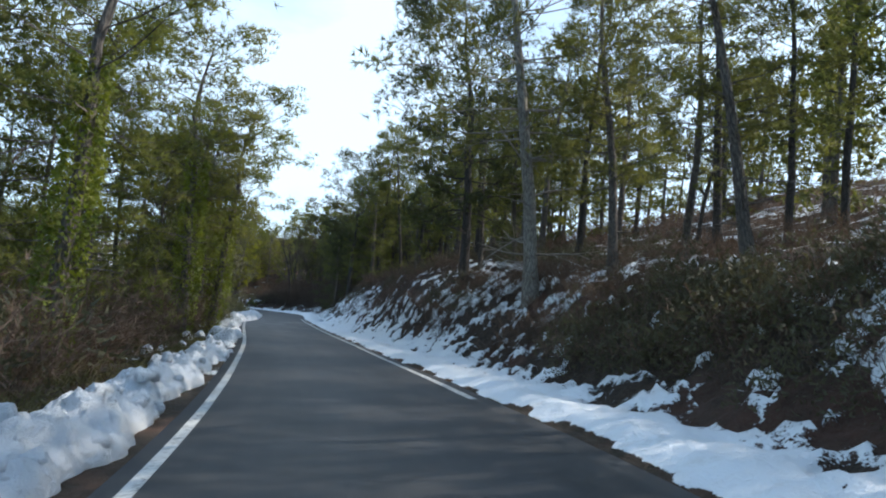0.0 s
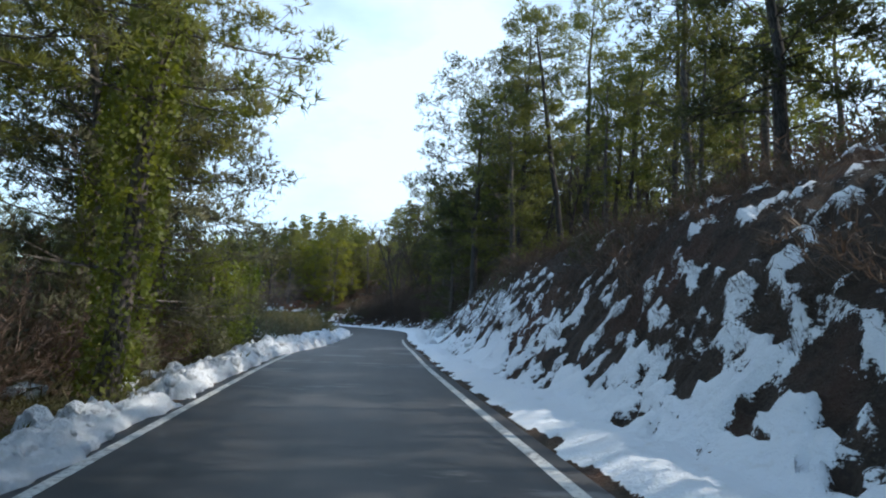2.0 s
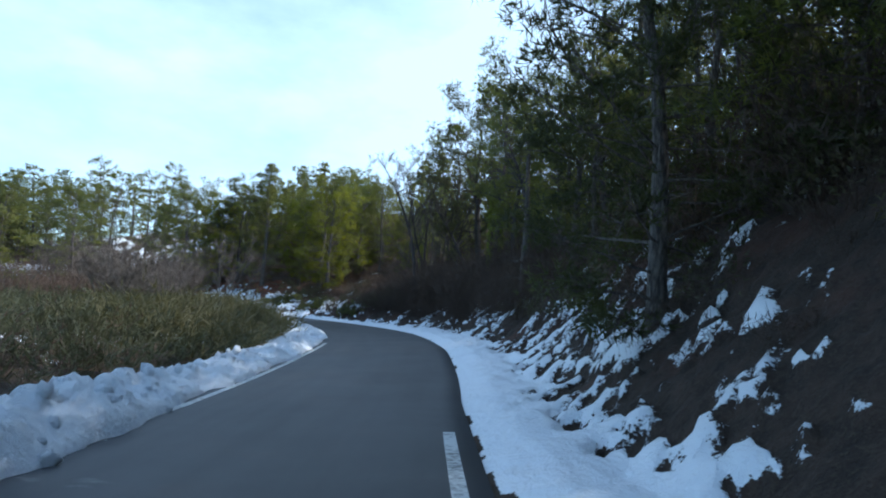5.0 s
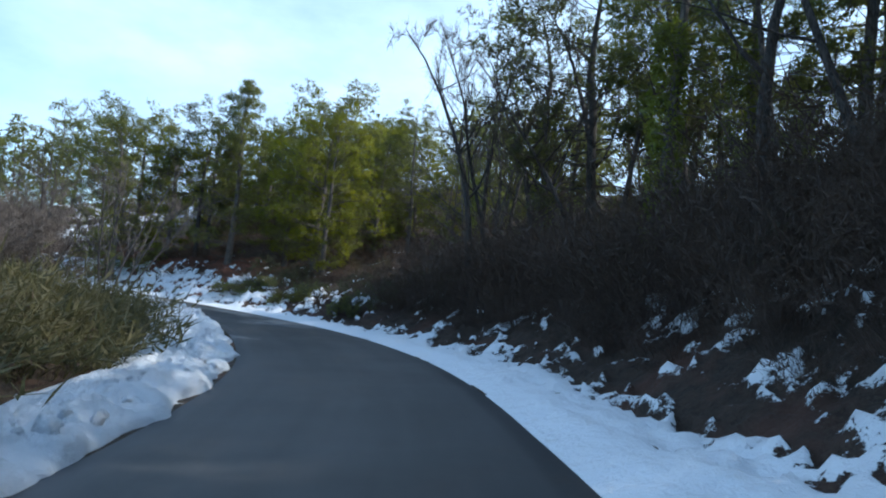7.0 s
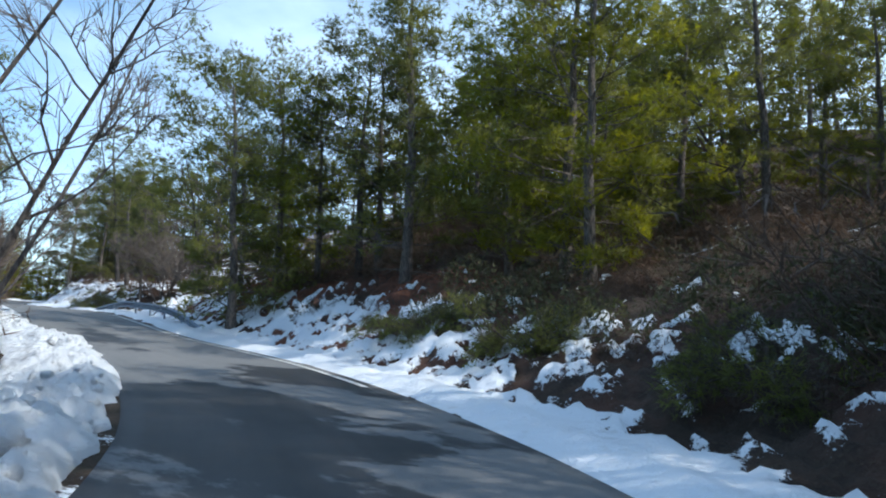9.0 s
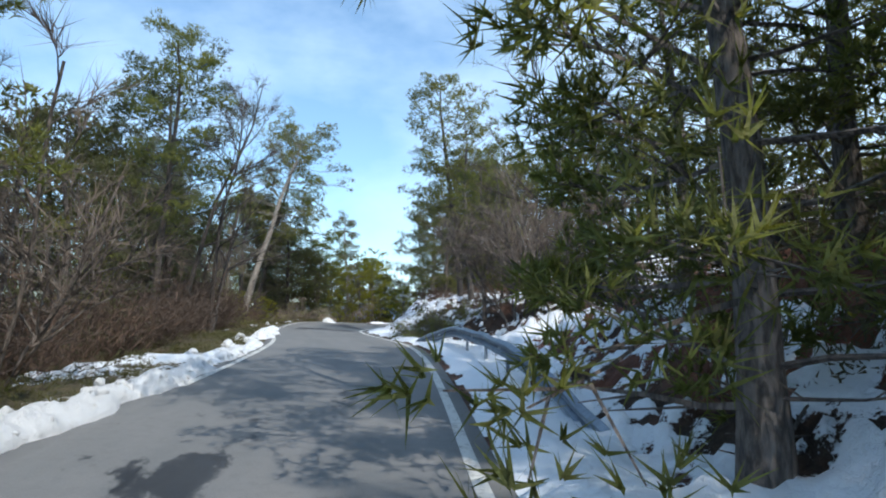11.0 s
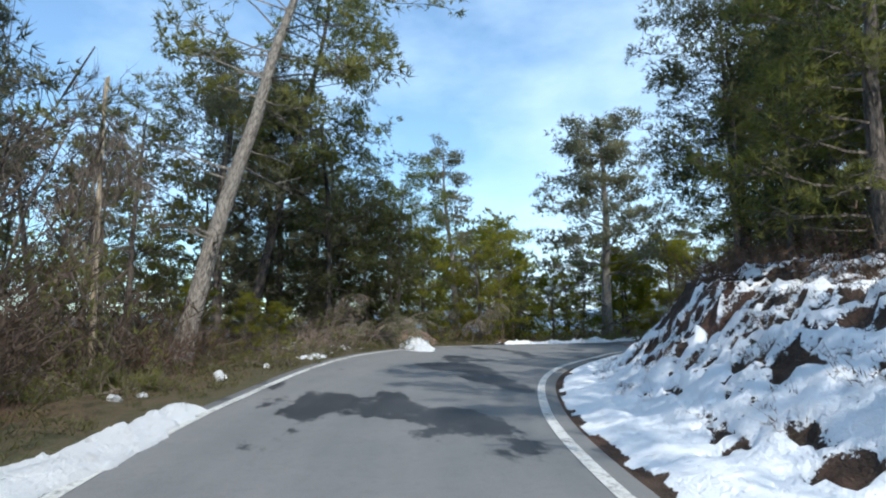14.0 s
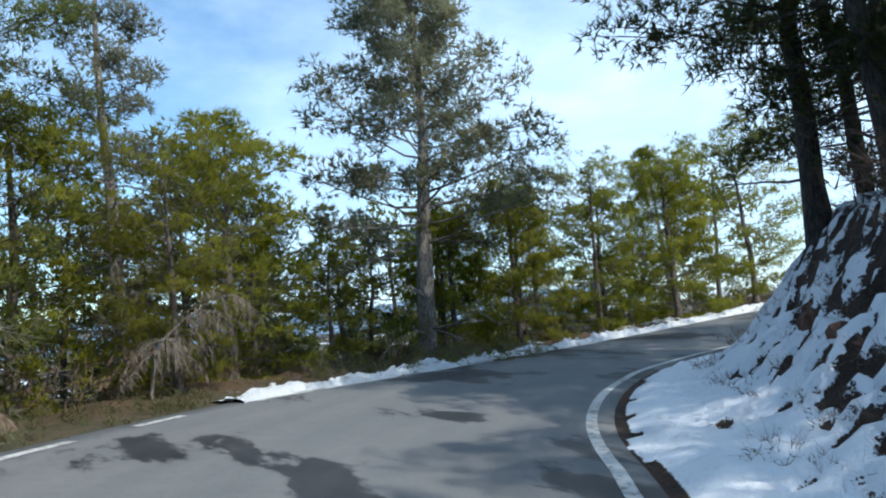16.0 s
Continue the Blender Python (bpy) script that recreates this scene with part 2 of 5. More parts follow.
GRASS = material("rough_grass", leaf_look((0.045, 0.062, 0.016), (0.10, 0.105, 0.03), (0.16, 0.12, 0.06), 0.3))
TWIG = material("bare_twigs", twig_look((0.085, 0.064, 0.050), (0.19, 0.15, 0.12)))
TWIG_GREY = material("grey_dead_twigs", twig_look((0.13, 0.105, 0.085), (0.26, 0.215, 0.175)))
TWIG_DARK = material("dark_bare_twigs", twig_look((0.045, 0.036, 0.030), (0.10, 0.078, 0.062)))
PALE_EARTH = material("pale_red_earth", lambda nt, b: (
    nt.links.new(blend(nt, remap(nt, noise_tex(nt, coords(nt), 5.0, 6, 0.65), 0.35, 0.65), (0.15, 0.09, 0.06), (0.33, 0.22, 0.16)), b.inputs["Base Color"]),
    bump(nt, b, noise_tex(nt, coords(nt), 11.0, 6, 0.7), 0.9, 0.08)))
# far ridge glows pale blue in place of the air's haze
HAZE_GLOW = material("haze_glow_hills", lambda nt, b: (
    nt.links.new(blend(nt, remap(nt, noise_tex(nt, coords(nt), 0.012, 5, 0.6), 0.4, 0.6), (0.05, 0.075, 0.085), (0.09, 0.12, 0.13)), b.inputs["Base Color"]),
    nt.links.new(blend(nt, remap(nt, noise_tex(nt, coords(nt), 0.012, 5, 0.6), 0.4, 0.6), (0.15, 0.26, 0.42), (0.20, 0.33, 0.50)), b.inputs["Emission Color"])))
HAZE_GLOW.node_tree.nodes["Principled BSDF"].inputs["Emission Strength"].default_value = 0.7
STEEL = material("galvanised_steel", steel_look)
REFLECT = material("reflector", plain_look((0.75, 0.76, 0.74), 0.35))
ROCK = material("red_earth_rock", bark_look((0.10, 0.05, 0.035), (0.22, 0.115, 0.075), 3.0))


# ---- tools for building ----
def mesh_np(name, verts, faces, mat, attrs=None, smooth=False, normals=None):
    """A mesh from arrays: verts n x 3, faces m x 3 or m x 4."""
    verts, faces = np.asarray(verts, np.float32), np.asarray(faces, np.int32)
    me = bpy.data.meshes.new(name)
    k = faces.shape[1]
    me.vertices.add(len(verts))
    me.vertices.foreach_set("co", verts.ravel())
    me.loops.add(faces.size)
    me.loops.foreach_set("vertex_index", faces.ravel())
    me.polygons.add(len(faces))
    me.polygons.foreach_set("loop_start", np.arange(0, faces.size, k, dtype=np.int32))
    me.polygons.foreach_set("loop_total", np.full(len(faces), k, np.int32))
    me.polygons.foreach_set("use_smooth", np.full(len(faces), smooth))
    for key, values in (attrs or {}).items():
        a = me.attributes.new(key, "FLOAT", "POINT")
        a.data.foreach_set("value", np.asarray(values, np.float32))
    me.update(calc_edges=True)
    me.validate()
    if normals is not None:
        a = me.attributes.new("custom_normal", "FLOAT_VECTOR", "POINT")
        a.data.foreach_set("vector", np.asarray(normals, np.float32).ravel())
        me.update()
    me.materials.append(mat)
    return me


def part(name, me, parent, label=""):
    ob = new(name, me)
    ob.parent = parent
    return tagged(ob, label)


def thing(name, m, label, category, group="", kind=""):
    ob = new(name)
    ob.empty_display_size = 0.2
    ob.matrix_basis = m
    return tagged(ob, label, category, group, kind)


class Soup:
    """Gathers triangles or quads of one part."""

    def __init__(self):
        self.v, self.f, self.n = [], [], 0

    def add(self, v, f):
        self.v.append(np.asarray(v, float))
        self.f.append(np.asarray(f, int) + self.n)
        self.n += len(v)

    def tube(self, pts, radii, sides=6):
        pts, radii = np.asarray(pts, float), np.asarray(radii, float)
        d = np.gradient(pts, axis=0)
        d /= np.linalg.norm(d, axis=1)[:, None] + 1e-9
        ref = np.where(np.abs(d[:, 2:3]) > 0.9, [[1.0, 0, 0]], [[0, 0, 1.0]])
        u = np.cross(d, ref)
        u /= np.linalg.norm(u, axis=1)[:, None] + 1e-9
        w = np.cross(d, u)
        a = np.arange(sides) * 2 * np.pi / sides
        ring = np.cos(a)[None, :, None] * u[:, None] + np.sin(a)[None, :, None] * w[:, None]
        v = (pts[:, None] + ring * radii[:, None, None]).reshape(-1, 3)
        n = len(pts)
        i = np.arange(n - 1)[:, None] * sides
        j = np.arange(sides)[None]
        k = (j + 1) % sides
        q = np.stack([i + j, i + k, i + sides + k, i + sides + j], -1).reshape(-1, 4)
        self.add(v, q)

    def mesh(self, name, mat, smooth=False):
        return mesh_np(name, np.concatenate(self.v), np.concatenate(self.f), mat, smooth=smooth)


def hash2(ix, iy, seed):
    h = (ix.astype(np.int64) * 374761393 + iy.astype(np.int64) * 668265263 + seed * 974634777) & 0x7FFFFFFF
    h = ((h ^ (h >> 13)) * 1274126177) & 0x7FFFFFFF
    return ((h ^ (h >> 16)) & 0xFFFF) / 65535.0


def vnoise(x, y, seed=0):
    """Smooth noise 0..1 on arrays."""
    x, y = np.asarray(x, float), np.asarray(y, float)
    ix, iy = np.floor(x), np.floor(y)
    fx, fy = x - ix, y - iy
    fx, fy = fx * fx * (3 - 2 * fx), fy * fy * (3 - 2 * fy)
    a, b = hash2(ix, iy, seed), hash2(ix + 1, iy, seed)
    c, d = hash2(ix, iy + 1, seed), hash2(ix + 1, iy + 1, seed)
    return (a * (1 - fx) + b * fx) * (1 - fy) + (c * (1 - fx) + d * fx) * fy


def fbm(x, y, seed=0, octaves=4, gain=0.5):
    out, amp, tot = 0.0, 1.0, 0.0
    for o in range(octaves):
        out = out + amp * vnoise(x * 2**o + 17.3 * o, y * 2**o - 9.1 * o, seed + o)
        tot, amp = tot + amp, amp * gain
    return out / tot


# ---- the road's line ----
# x, y, z of the middle, and the cross slope in degrees (left edge low when above zero)
STATIONS = [
    (3.5, -42.0, 0.1, 4.0), (2.6, -15.0, 0.05, 5.5), (-0.2, 4.7, 0.03, 5.7), (-4.1, 20.4, -0.05, 2.8),
    (-9.6, 38.8, 0.03, 1.5), (-12.6, 49.7, 0.06, 2.5), (-15.1, 60.9, 0.15, 4.5), (-17.0, 67.8, 0.20, 5.4),
    (-22.7, 81.5, 0.23, 3.0), (-28.9, 88.6, 0.36, 0.0), (-36.8, 92.8, 0.58, -1.2), (-45.8, 95.0, 0.95, -1.5),
    (-61.0, 99.05, 1.72, -1.7), (-69.2, 100.0, 1.92, -1.5), (-77.7, 101.4, 2.16, -2.5), (-84.9, 104.2, 2.40, -5.0),
    (-90.6, 108.9, 2.42, -3.5), (-93.3, 114.2, 2.38, -1.5), (-94.0, 120.0, 2.5, -1.0), (-93.3, 129.0, 3.0, -1.0),
    (-88.5, 146.0, 4.0, 0.0),
]


def spline(rows, step=0.25):
    p = np.array(rows, float)
    t = np.r_[0, np.cumsum(np.linalg.norm(np.diff(p[:, :2], axis=0), axis=1))]
    m = np.gradient(p, t, axis=0)
    s = np.arange(0, t[-1], step)
    i = np.clip(np.searchsorted(t, s, "right") - 1, 0, len(t) - 2)
    h = (t[i + 1] - t[i])[:, None]
    u = ((s - t[i])[:, None]) / h
    return ((2 * u**3 - 3 * u**2 + 1) * p[i] + (u**3 - 2 * u**2 + u) * h * m[i]
            + (-2 * u**3 + 3 * u**2) * p[i + 1] + (u**3 - u**2) * h * m[i + 1])


LINE = spline(STATIONS)
RUN = np.r_[0, np.cumsum(np.linalg.norm(np.diff(LINE[:, :2], axis=0), axis=1))]
AHEAD = np.gradient(LINE[:, :2], axis=0)
AHEAD /= np.linalg.norm(AHEAD, axis=1)[:, None]
RIGHT = np.stack([AHEAD[:, 1], -AHEAD[:, 0]], 1)
HALF = 2.28     # half of the asphalt's width


def widen(s):
    """How much wider or narrower each half of the road is than usual."""
    at = [run_of(y=v) for v in (-8, 4, 9, 20, 28, 38, 44, 50, 57, 66, 74, 84, 90)] + [run_of(x=v) for v in (-36, -41, -50, -73, -83, -89)] + [run_of(y=114)]
    return np.interp(s, at, [-0.08, -0.14, -0.12, -0.05, 0.02, 0.08, 0.12, 0.0, -0.24, -0.12, -0.28, -0.28, -0.34, -0.24, -0.20, 0, 0, 0.5, 0.72, 0.2])


def near_line(x, y):
    """Distance run and sideways distance (right above zero) of places on the plan."""
    x, y = np.ravel(x), np.ravel(y)
    best = np.zeros(len(x), int)
    coarse = LINE[::2, :2]
    for a in range(0, len(x), 20000):
        dx = x[a:a + 20000, None] - coarse[None, :, 0]
        dy = y[a:a + 20000, None] - coarse[None, :, 1]
        best[a:a + 20000] = 2 * np.argmin(dx * dx + dy * dy, 1)
    ox, oy = x - LINE[best, 0], y - LINE[best, 1]
    along = ox * AHEAD[best, 0] + oy * AHEAD[best, 1]
    side = ox * RIGHT[best, 0] + oy * RIGHT[best, 1]
    far = np.hypot(ox, oy) * np.sign(side + 1e-9)
    return RUN[best] + along * (np.abs(along) < 2), np.where(np.abs(along) < 2, side, far)


def on_plan(s, d):
    s, d = np.asarray(s, float), np.asarray(d, float)
    x = np.interp(s, RUN, LINE[:, 0]) + d * np.interp(s, RUN, RIGHT[:, 0])
    y = np.interp(s, RUN, LINE[:, 1]) + d * np.interp(s, RUN, RIGHT[:, 1])
    return x, y


def run_of(y=None, x=None):
    """Distance run where the line passes a given y (early part) or x (late part)."""
    if x is None:
        return float(RUN[np.argmin(np.abs(LINE[:, 1] - y))])
    return float(RUN[np.argmin(np.abs(LINE[:, 0] - x) + 1000 * (LINE[:, 1] > 113))])


# the ground beside the road, by distance run: right verge width, bank height, bank run, slope beyond;
# left verge width, drop or rise at 6 m, slope beyond
S_ = lambda y: run_of(y=y)
BESIDE = np.array([
    # s, verge_r, bank_h, bank_run, beyond_r, verge_l, rise_l, beyond_l, snow low, snow high
    (0, 1.2, 2.0, 4.2, 0.26, 1.6, -0.2, 0.00, 0.22, 0.30),
    (S_(8), 1.2, 2.3, 3.6, 0.28, 1.6, -0.2, 0.00, 0.20, 0.30),
    (S_(11), 1.2, 2.4, 3.5, 0.28, 1.6, -0.2, 0.00, 0.16, 0.30),
    (S_(15), 1.2, 2.6, 3.4, 0.28, 1.6, -0.2, 0.00, 0.62, 0.46),
    (S_(20), 1.2, 2.9, 3.2, 0.30, 1.6, -0.2, 0.00, 0.54, 0.46),
    (S_(30), 1.05, 3.4, 3.1, 0.32, 1.5, -0.2, -0.01, 0.48, 0.32),
    (S_(40), 1.0, 3.4, 3.0, 0.32, 1.5, -0.2, -0.01, 0.58, -0.06),
    (S_(44), 1.0, 3.4, 3.0, 0.32, 1.4, 0.0, -0.01, 0.40, -0.14),
    (S_(48), 1.0, 3.4, 3.0, 0.32, 1.2, 0.3, 0.00, 0.32, -0.06),
    (S_(66), 1.3, 3.0, 3.8, 0.28, 1.2, 0.5, 0.01, 0.38, 0.20),
    (S_(74), 1.4, 2.7, 4.0, 0.26, 1.2, 0.5, 0.02, 0.38, 0.22),
    (S_(82), 1.5, 2.4, 4.2, 0.24, 1.2, 0.5, 0.02, 0.12, 0.02),
    (S_(86), 1.3, 2.3, 4.4, 0.26, 1.1, 0.4, 0.02, 0.12, 0.00),
    (S_(91), 1.0, 2.1, 4.8, 0.29, 1.0, 0.2, 0.02, 0.40, 0.02),
    (run_of(x=-40), 0.8, 2.5, 4.6, 0.34, 1.0, 0.0, -0.02, 0.72, -0.10),
    (run_of(x=-50), 1.4, 2.1, 3.4, 0.30, 1.2, -0.4, -0.06, 0.56, -0.04),
    (run_of(x=-62), 1.7, 1.1, 2.6, 0.22, 2.0, -0.5, -0.12, 0.42, 0.42),
    (run_of(x=-70), 0.9, 1.35, 2.1, 0.16, 3.0, -0.2, -0.14, 0.74, 0.55),
    (run_of(x=-79), 0.7, 1.75, 2.1, 0.16, 3.6, 0.1, -0.16, 0.70, 0.30),
    (run_of(x=-86), 0.7, 2.1, 2.3, 0.18, 3.2, 0.1, -0.20, 0.78, 0.34),
    (run_of(x=-92), 0.8, 2.3, 2.4, 0.20, 1.8, -0.6, -0.25, 0.74, 0.30),
    (RUN[-1], 0.7, 3.0, 2.4, 0.25, 1.5, -0.6, -0.25, 0.50, 0.30),
])


def beside(s, k):
    return np.interp(s, BESIDE[:, 0], BESIDE[:, k])


def bank_shape(s, u):
    """The rise of the bank, 0 to 1, over its run."""
    u = np.clip(u, 0, 1)
    hollow = np.clip((s - run_of(x=-72)) / 8, 0, 1)
    return (u * u * (3 - 2 * u) * 0.45 + u * 0.55) * (1 - hollow) + u ** 1.6 * hollow


def lift(s, d, x, y):
    """Height of the bare ground."""
    zc = np.interp(s, RUN, LINE[:, 2])
    tilt = np.tan(np.radians(np.interp(s, RUN, LINE[:, 3])))
    z = zc + np.clip(d, -4.0, 4.0) * tilt
    half = HALF + widen(s)
    r = d - half - beside(s, 1)
    hb, rb = beside(s, 2), beside(s, 3)
    z = z + np.where(r > 0, hb * bank_shape(s, r / rb) + np.minimum(np.clip(r - rb, 0, None), 40) * beside(s, 4), 0)
    left = -d - half - beside(s, 5)
    v = np.clip(left / 4.0, 0, 1)
    z = z + np.where(left > 0, beside(s, 6) * v * v * (3 - 2 * v) + np.minimum(np.clip(left - 4, 0, None), 45) * beside(s, 7), 0)
    off = np.clip((np.abs(d) - half - 0.3) / 3.0, 0, 1)
    z = z + off * ((fbm(x * 0.55, y * 0.55, 3) - 0.5) * 0.7 + (fbm(x * 0.09, y * 0.09, 8, 3) - 0.5) * 2.2 * np.clip((np.abs(d) - 6) / 10, 0, 1))
    return z


def snow_cover(s, d, x, y):
    """How much snow lies, 0 to 1, with 0.5 the edge of a patch."""
    r = d - HALF - widen(s)
    w = beside(s, 1)
    d0, d = d, np.where(d > 0, d + 0.95 * beside(s, 2) * bank_shape(s, (r - w) / beside(s, 3)), d)   # distance up the slope
    streak = fbm(s * 1.25 + d * 0.5, d * 0.95 - s * 0.3, 21, 4, 0.62) - 0.5
    spots = fbm(s * 2.4, d * 2.2, 25, 3, 0.6) - 0.5
    pits = fbm(s * 4.5 + 7, d * 4.5, 28, 2, 0.6) - 0.5
    blotch = fbm(x * 0.16, y * 0.16, 31, 3) - 0.5
    low = np.clip((r - w * 0.8) / 0.9, 0, 1)
    up = np.clip((r - w - beside(s, 3) * 0.45) / (beside(s, 3) * 0.4), 0, 1)
    late = np.clip((s - run_of(x=-62)) / 6, 0, 1)
    crumbs = fbm(s * 4.2, d * 4.2, 27, 3, 0.6) - 0.5
    patch = (beside(s, 8) * (1 - up) + beside(s, 9) * up + streak * (1.3 - 1.05 * late) + spots * (1.25 - 0.5 * late)
             + crumbs * 0.9 + pits * 0.7 + blotch * (0.5 - 0.3 * late))
    pock = np.clip((fbm(s * 2.4, d * 2.0, 35, 3, 0.6) - 0.56 - 0.09 * late) / 0.08, 0, 1) * (0.55 + 0.45 * late)
    dints = np.clip((fbm(s * 3.4, d * 3.1, 36, 2, 0.5) - 0.66) / 0.05, 0, 1)
    worn = np.clip(1 - np.abs(s - 195.5) / 6.5, 0, 1)
    patch = patch + late * 0.16 - worn * (0.30 + 0.12 * up) - pock * (0.6 - 0.2 * late) - dints * late * 0.8
    right = (1 - low) * 0.92 + low * patch + (1 - low) * (spots * 0.25 - pock * 0.7 * np.clip((r - 0.5) / 0.5, 0, 1))
    edge = fbm(s * 1.3, d * 0.5, 41, 3)
    gap = np.interp(s, [run_of(y=50), run_of(y=57), run_of(x=-46), run_of(x=-54)], [0.10, -0.14, -0.14, 0.10])
    right = np.where(r < gap + 0.5 * (edge - 0.42), 0.0, right)
    left = 0.22 + streak * 1.1 + blotch * 1.3
    left = np.where(-d - HALF < 3.0, left - 0.16, left)
    return np.where(d0 > 0, right, left)


def ground_z(x, y):
    x, y = np.atleast_1d(np.asarray(x, float)), np.atleast_1d(np.asarray(y, float))
    s, d = near_line(x, y)
    return lift(s, d, x, y)


def set_on(s, d, sink=0.0):
    """A place on the ground beside the road."""
    x, y = on_plan(s, d)
    return float(x), float(y), float(ground_z(x, y)[0]) - sink


# ---- ground, road, verges ----
def axis(a, b, step, out):
    core = np.arange(a, b + step, step)
    grow = step * 1.16 ** np.arange(1, 60)
    reach = np.cumsum(grow)
    reach = reach[reach < out]
    return np.r_[a - reach[::-1], core, core[-1] + reach]


def build_ground():
    gx, gy = axis(-118, 22, 0.6, 2200), axis(-12, 142, 0.6, 2200)
    X, Y = np.meshgrid(gx, gy)
    x, y = X.ravel(), Y.ravel()
    s, d = near_line(x, y)
    z = lift(s, d, x, y)
    cover = snow_cover(s, d, x, y)
    far = np.clip((np.abs(d) - 60) / 200, 0, 1)
    z = z * (1 - far) + far * (-6)
    Z = z.reshape(X.shape)
    soft = Z.copy()
    for _ in range(12):
        soft[1:-1, 1:-1] = (soft[1:-1, 1:-1] * 2 + soft[:-2, 1:-1] + soft[2:, 1:-1] + soft[1:-1, :-2] + soft[1:-1, 2:]) / 6
    k = np.clip((np.abs(d) - 9) / 6, 0, 1).reshape(X.shape)
    Z = Z * (1 - k) + soft * k
    under = np.clip(1 - np.maximum(-8.2 - d, d - 9.2) / 0.6, 0, 1).reshape(X.shape)
    Z = Z - 0.35 * under
    n, m = X.shape
    i = np.arange(n - 1)[:, None] * m + np.arange(m - 1)[None]
    q = np.stack([i, i + 1, i + m + 1, i + m], -1).reshape(-1, 4)
    me = mesh_np("ground", np.stack([x, y, Z.ravel()], 1), q, GROUND,
                 {"snow": cover, "grass": np.where(d < 0, 0.35, 0.1)}, smooth=True)
    tagged(new("ground", me), "forest ground of dark soil with patches of snow", "ground", kind="structure")


def strip(s, d, zfun, scaled=False, shifted=0):
    """Grid over distances run and sideways; zfun gives the height. The road's widening stretches or shifts it."""
    S, D = np.meshgrid(s, d, indexing="ij")
    if scaled:
        D = D * (HALF + widen(S)) / HALF
    D = D + shifted * widen(S)
    x, y = on_plan(S.ravel(), D.ravel())
    z = zfun(S.ravel(), D.ravel(), x, y)
    n, m = S.shape
    i = np.arange(n - 1)[:, None] * m + np.arange(m - 1)[None]
    q = np.stack([i, i + m, i + m + 1, i + 1], -1).reshape(-1, 4)
    return np.stack([x, y, z], 1), q, S.ravel(), D.ravel()


def road_z(s, d, x, y):
    return (np.interp(s, RUN, LINE[:, 2]) + d * np.tan(np.radians(np.interp(s, RUN, LINE[:, 3])))
            + 0.012 * (fbm(x * 0.5, y * 0.5, 77, 3) - 0.5))


def build_road():
    s = np.arange(8, RUN[-1], 0.4)
    d = np.r_[-1.02, np.linspace(-1, 1, 15), 1.02] * HALF
    v, q, S, D = strip(s, d, road_z, scaled=True)
    v[:, 2] -= np.where(np.abs(np.tile(d, len(s))) > HALF + 0.01, 0.12, 0)
    # moisture by distance run, raised early on to darken the road for shade
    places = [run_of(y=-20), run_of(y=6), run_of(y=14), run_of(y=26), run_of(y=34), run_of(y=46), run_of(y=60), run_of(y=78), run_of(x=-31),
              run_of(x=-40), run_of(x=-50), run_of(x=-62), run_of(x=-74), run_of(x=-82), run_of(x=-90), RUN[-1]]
    damp_shade = np.interp(S, places, [0.25, 0.22, 0.18, 0.13, 0.10, 0.06, 0.22, 0.2, 0.03, -0.03, -0.06, -0.22, -0.10, -0.06, -0.08, 0.06])
    road = new("road", mesh_np("road", v, q, ASPHALT, {"damp_shade": damp_shade, "side": D, "run": S}, smooth=True))
    tagged(road, "narrow worn asphalt mountain road with moist and shade-darkened patches", "road", kind="structure")
    return road


def edge_line(name, side, spans):
    for a, b in spans:
        s = np.arange(a, b, 0.35)
        if len(s) < 2:
            continue
        d0 = side * 2.03
        v, q, S, D = strip(s, np.array([d0 - 0.065, d0 + 0.065]), lambda S, D, x, y: road_z(S, D, x, y) + 0.006, shifted=side)
        line = new(name, mesh_np(name, v, q, PAINT))
        tagged(line, "worn white painted edge line on asphalt", "road marking", kind="structure")


def build_verge(name, s, d, label):
    side = 1 if d[-1] > 0 else -1
    far = np.abs(d).max()

    def zfun(S, D, x, y):
        half = HALF + widen(S)
        z = lift(S, D, x, y)
        c = snow_cover(S, D, x, y)
        off = np.clip((np.abs(D) - half) / 0.5, 0, 1)
        thick = np.clip((c - 0.40) / 0.25, 0, 1) * (0.06 + 0.16 * fbm(x * 2.3, y * 2.3, 51, 4, 0.65))
        steep = np.clip((np.abs(D) - half - 0.6) / 1.5, 0, 1)
        rough = (fbm(x * 2.1, y * 2.1, 61, 4, 0.6) - 0.5) * 0.34 * steep + (fbm(x * 5.5, y * 5.5, 66, 3, 0.6) - 0.5) * 0.16 * np.clip(steep + 0.25, 0, 1)
        ends = np.clip((np.abs(D) - widen(S) - far + 0.5) / 0.5, 0, 1)
        return z + off * (thick + 0.05 * (fbm(x * 1.5, y * 1.5, 71, 3) - 0.5)) + rough * off - 0.5 * ends - np.where(np.abs(D) < half - 0.01, 0.15, 0.02)
    v, q, S, D = strip(s, d, zfun, shifted=side)
    c = snow_cover(S, D, v[:, 0], v[:, 1])
    g = np.where(D < 0, np.where(S < run_of(x=-50), 0.18, np.clip(1.1 - (-D - HALF) / 4.5, 0.3, 1)), np.where(D < HALF + 0.5, 0.15, 0.05))
    clay = np.interp(S, [run_of(x=-33), run_of(x=-38), run_of(x=-53), run_of(x=-60), run_of(x=-82), run_of(x=-90)], [0, 1, 1, 0.2, 0.05, 0.1]) * (D > 0)
    clay = np.where((D < 0) & (S > run_of(x=-70)), 0.8 * np.clip((-D - HALF) / 1.0, 0, 1), clay)
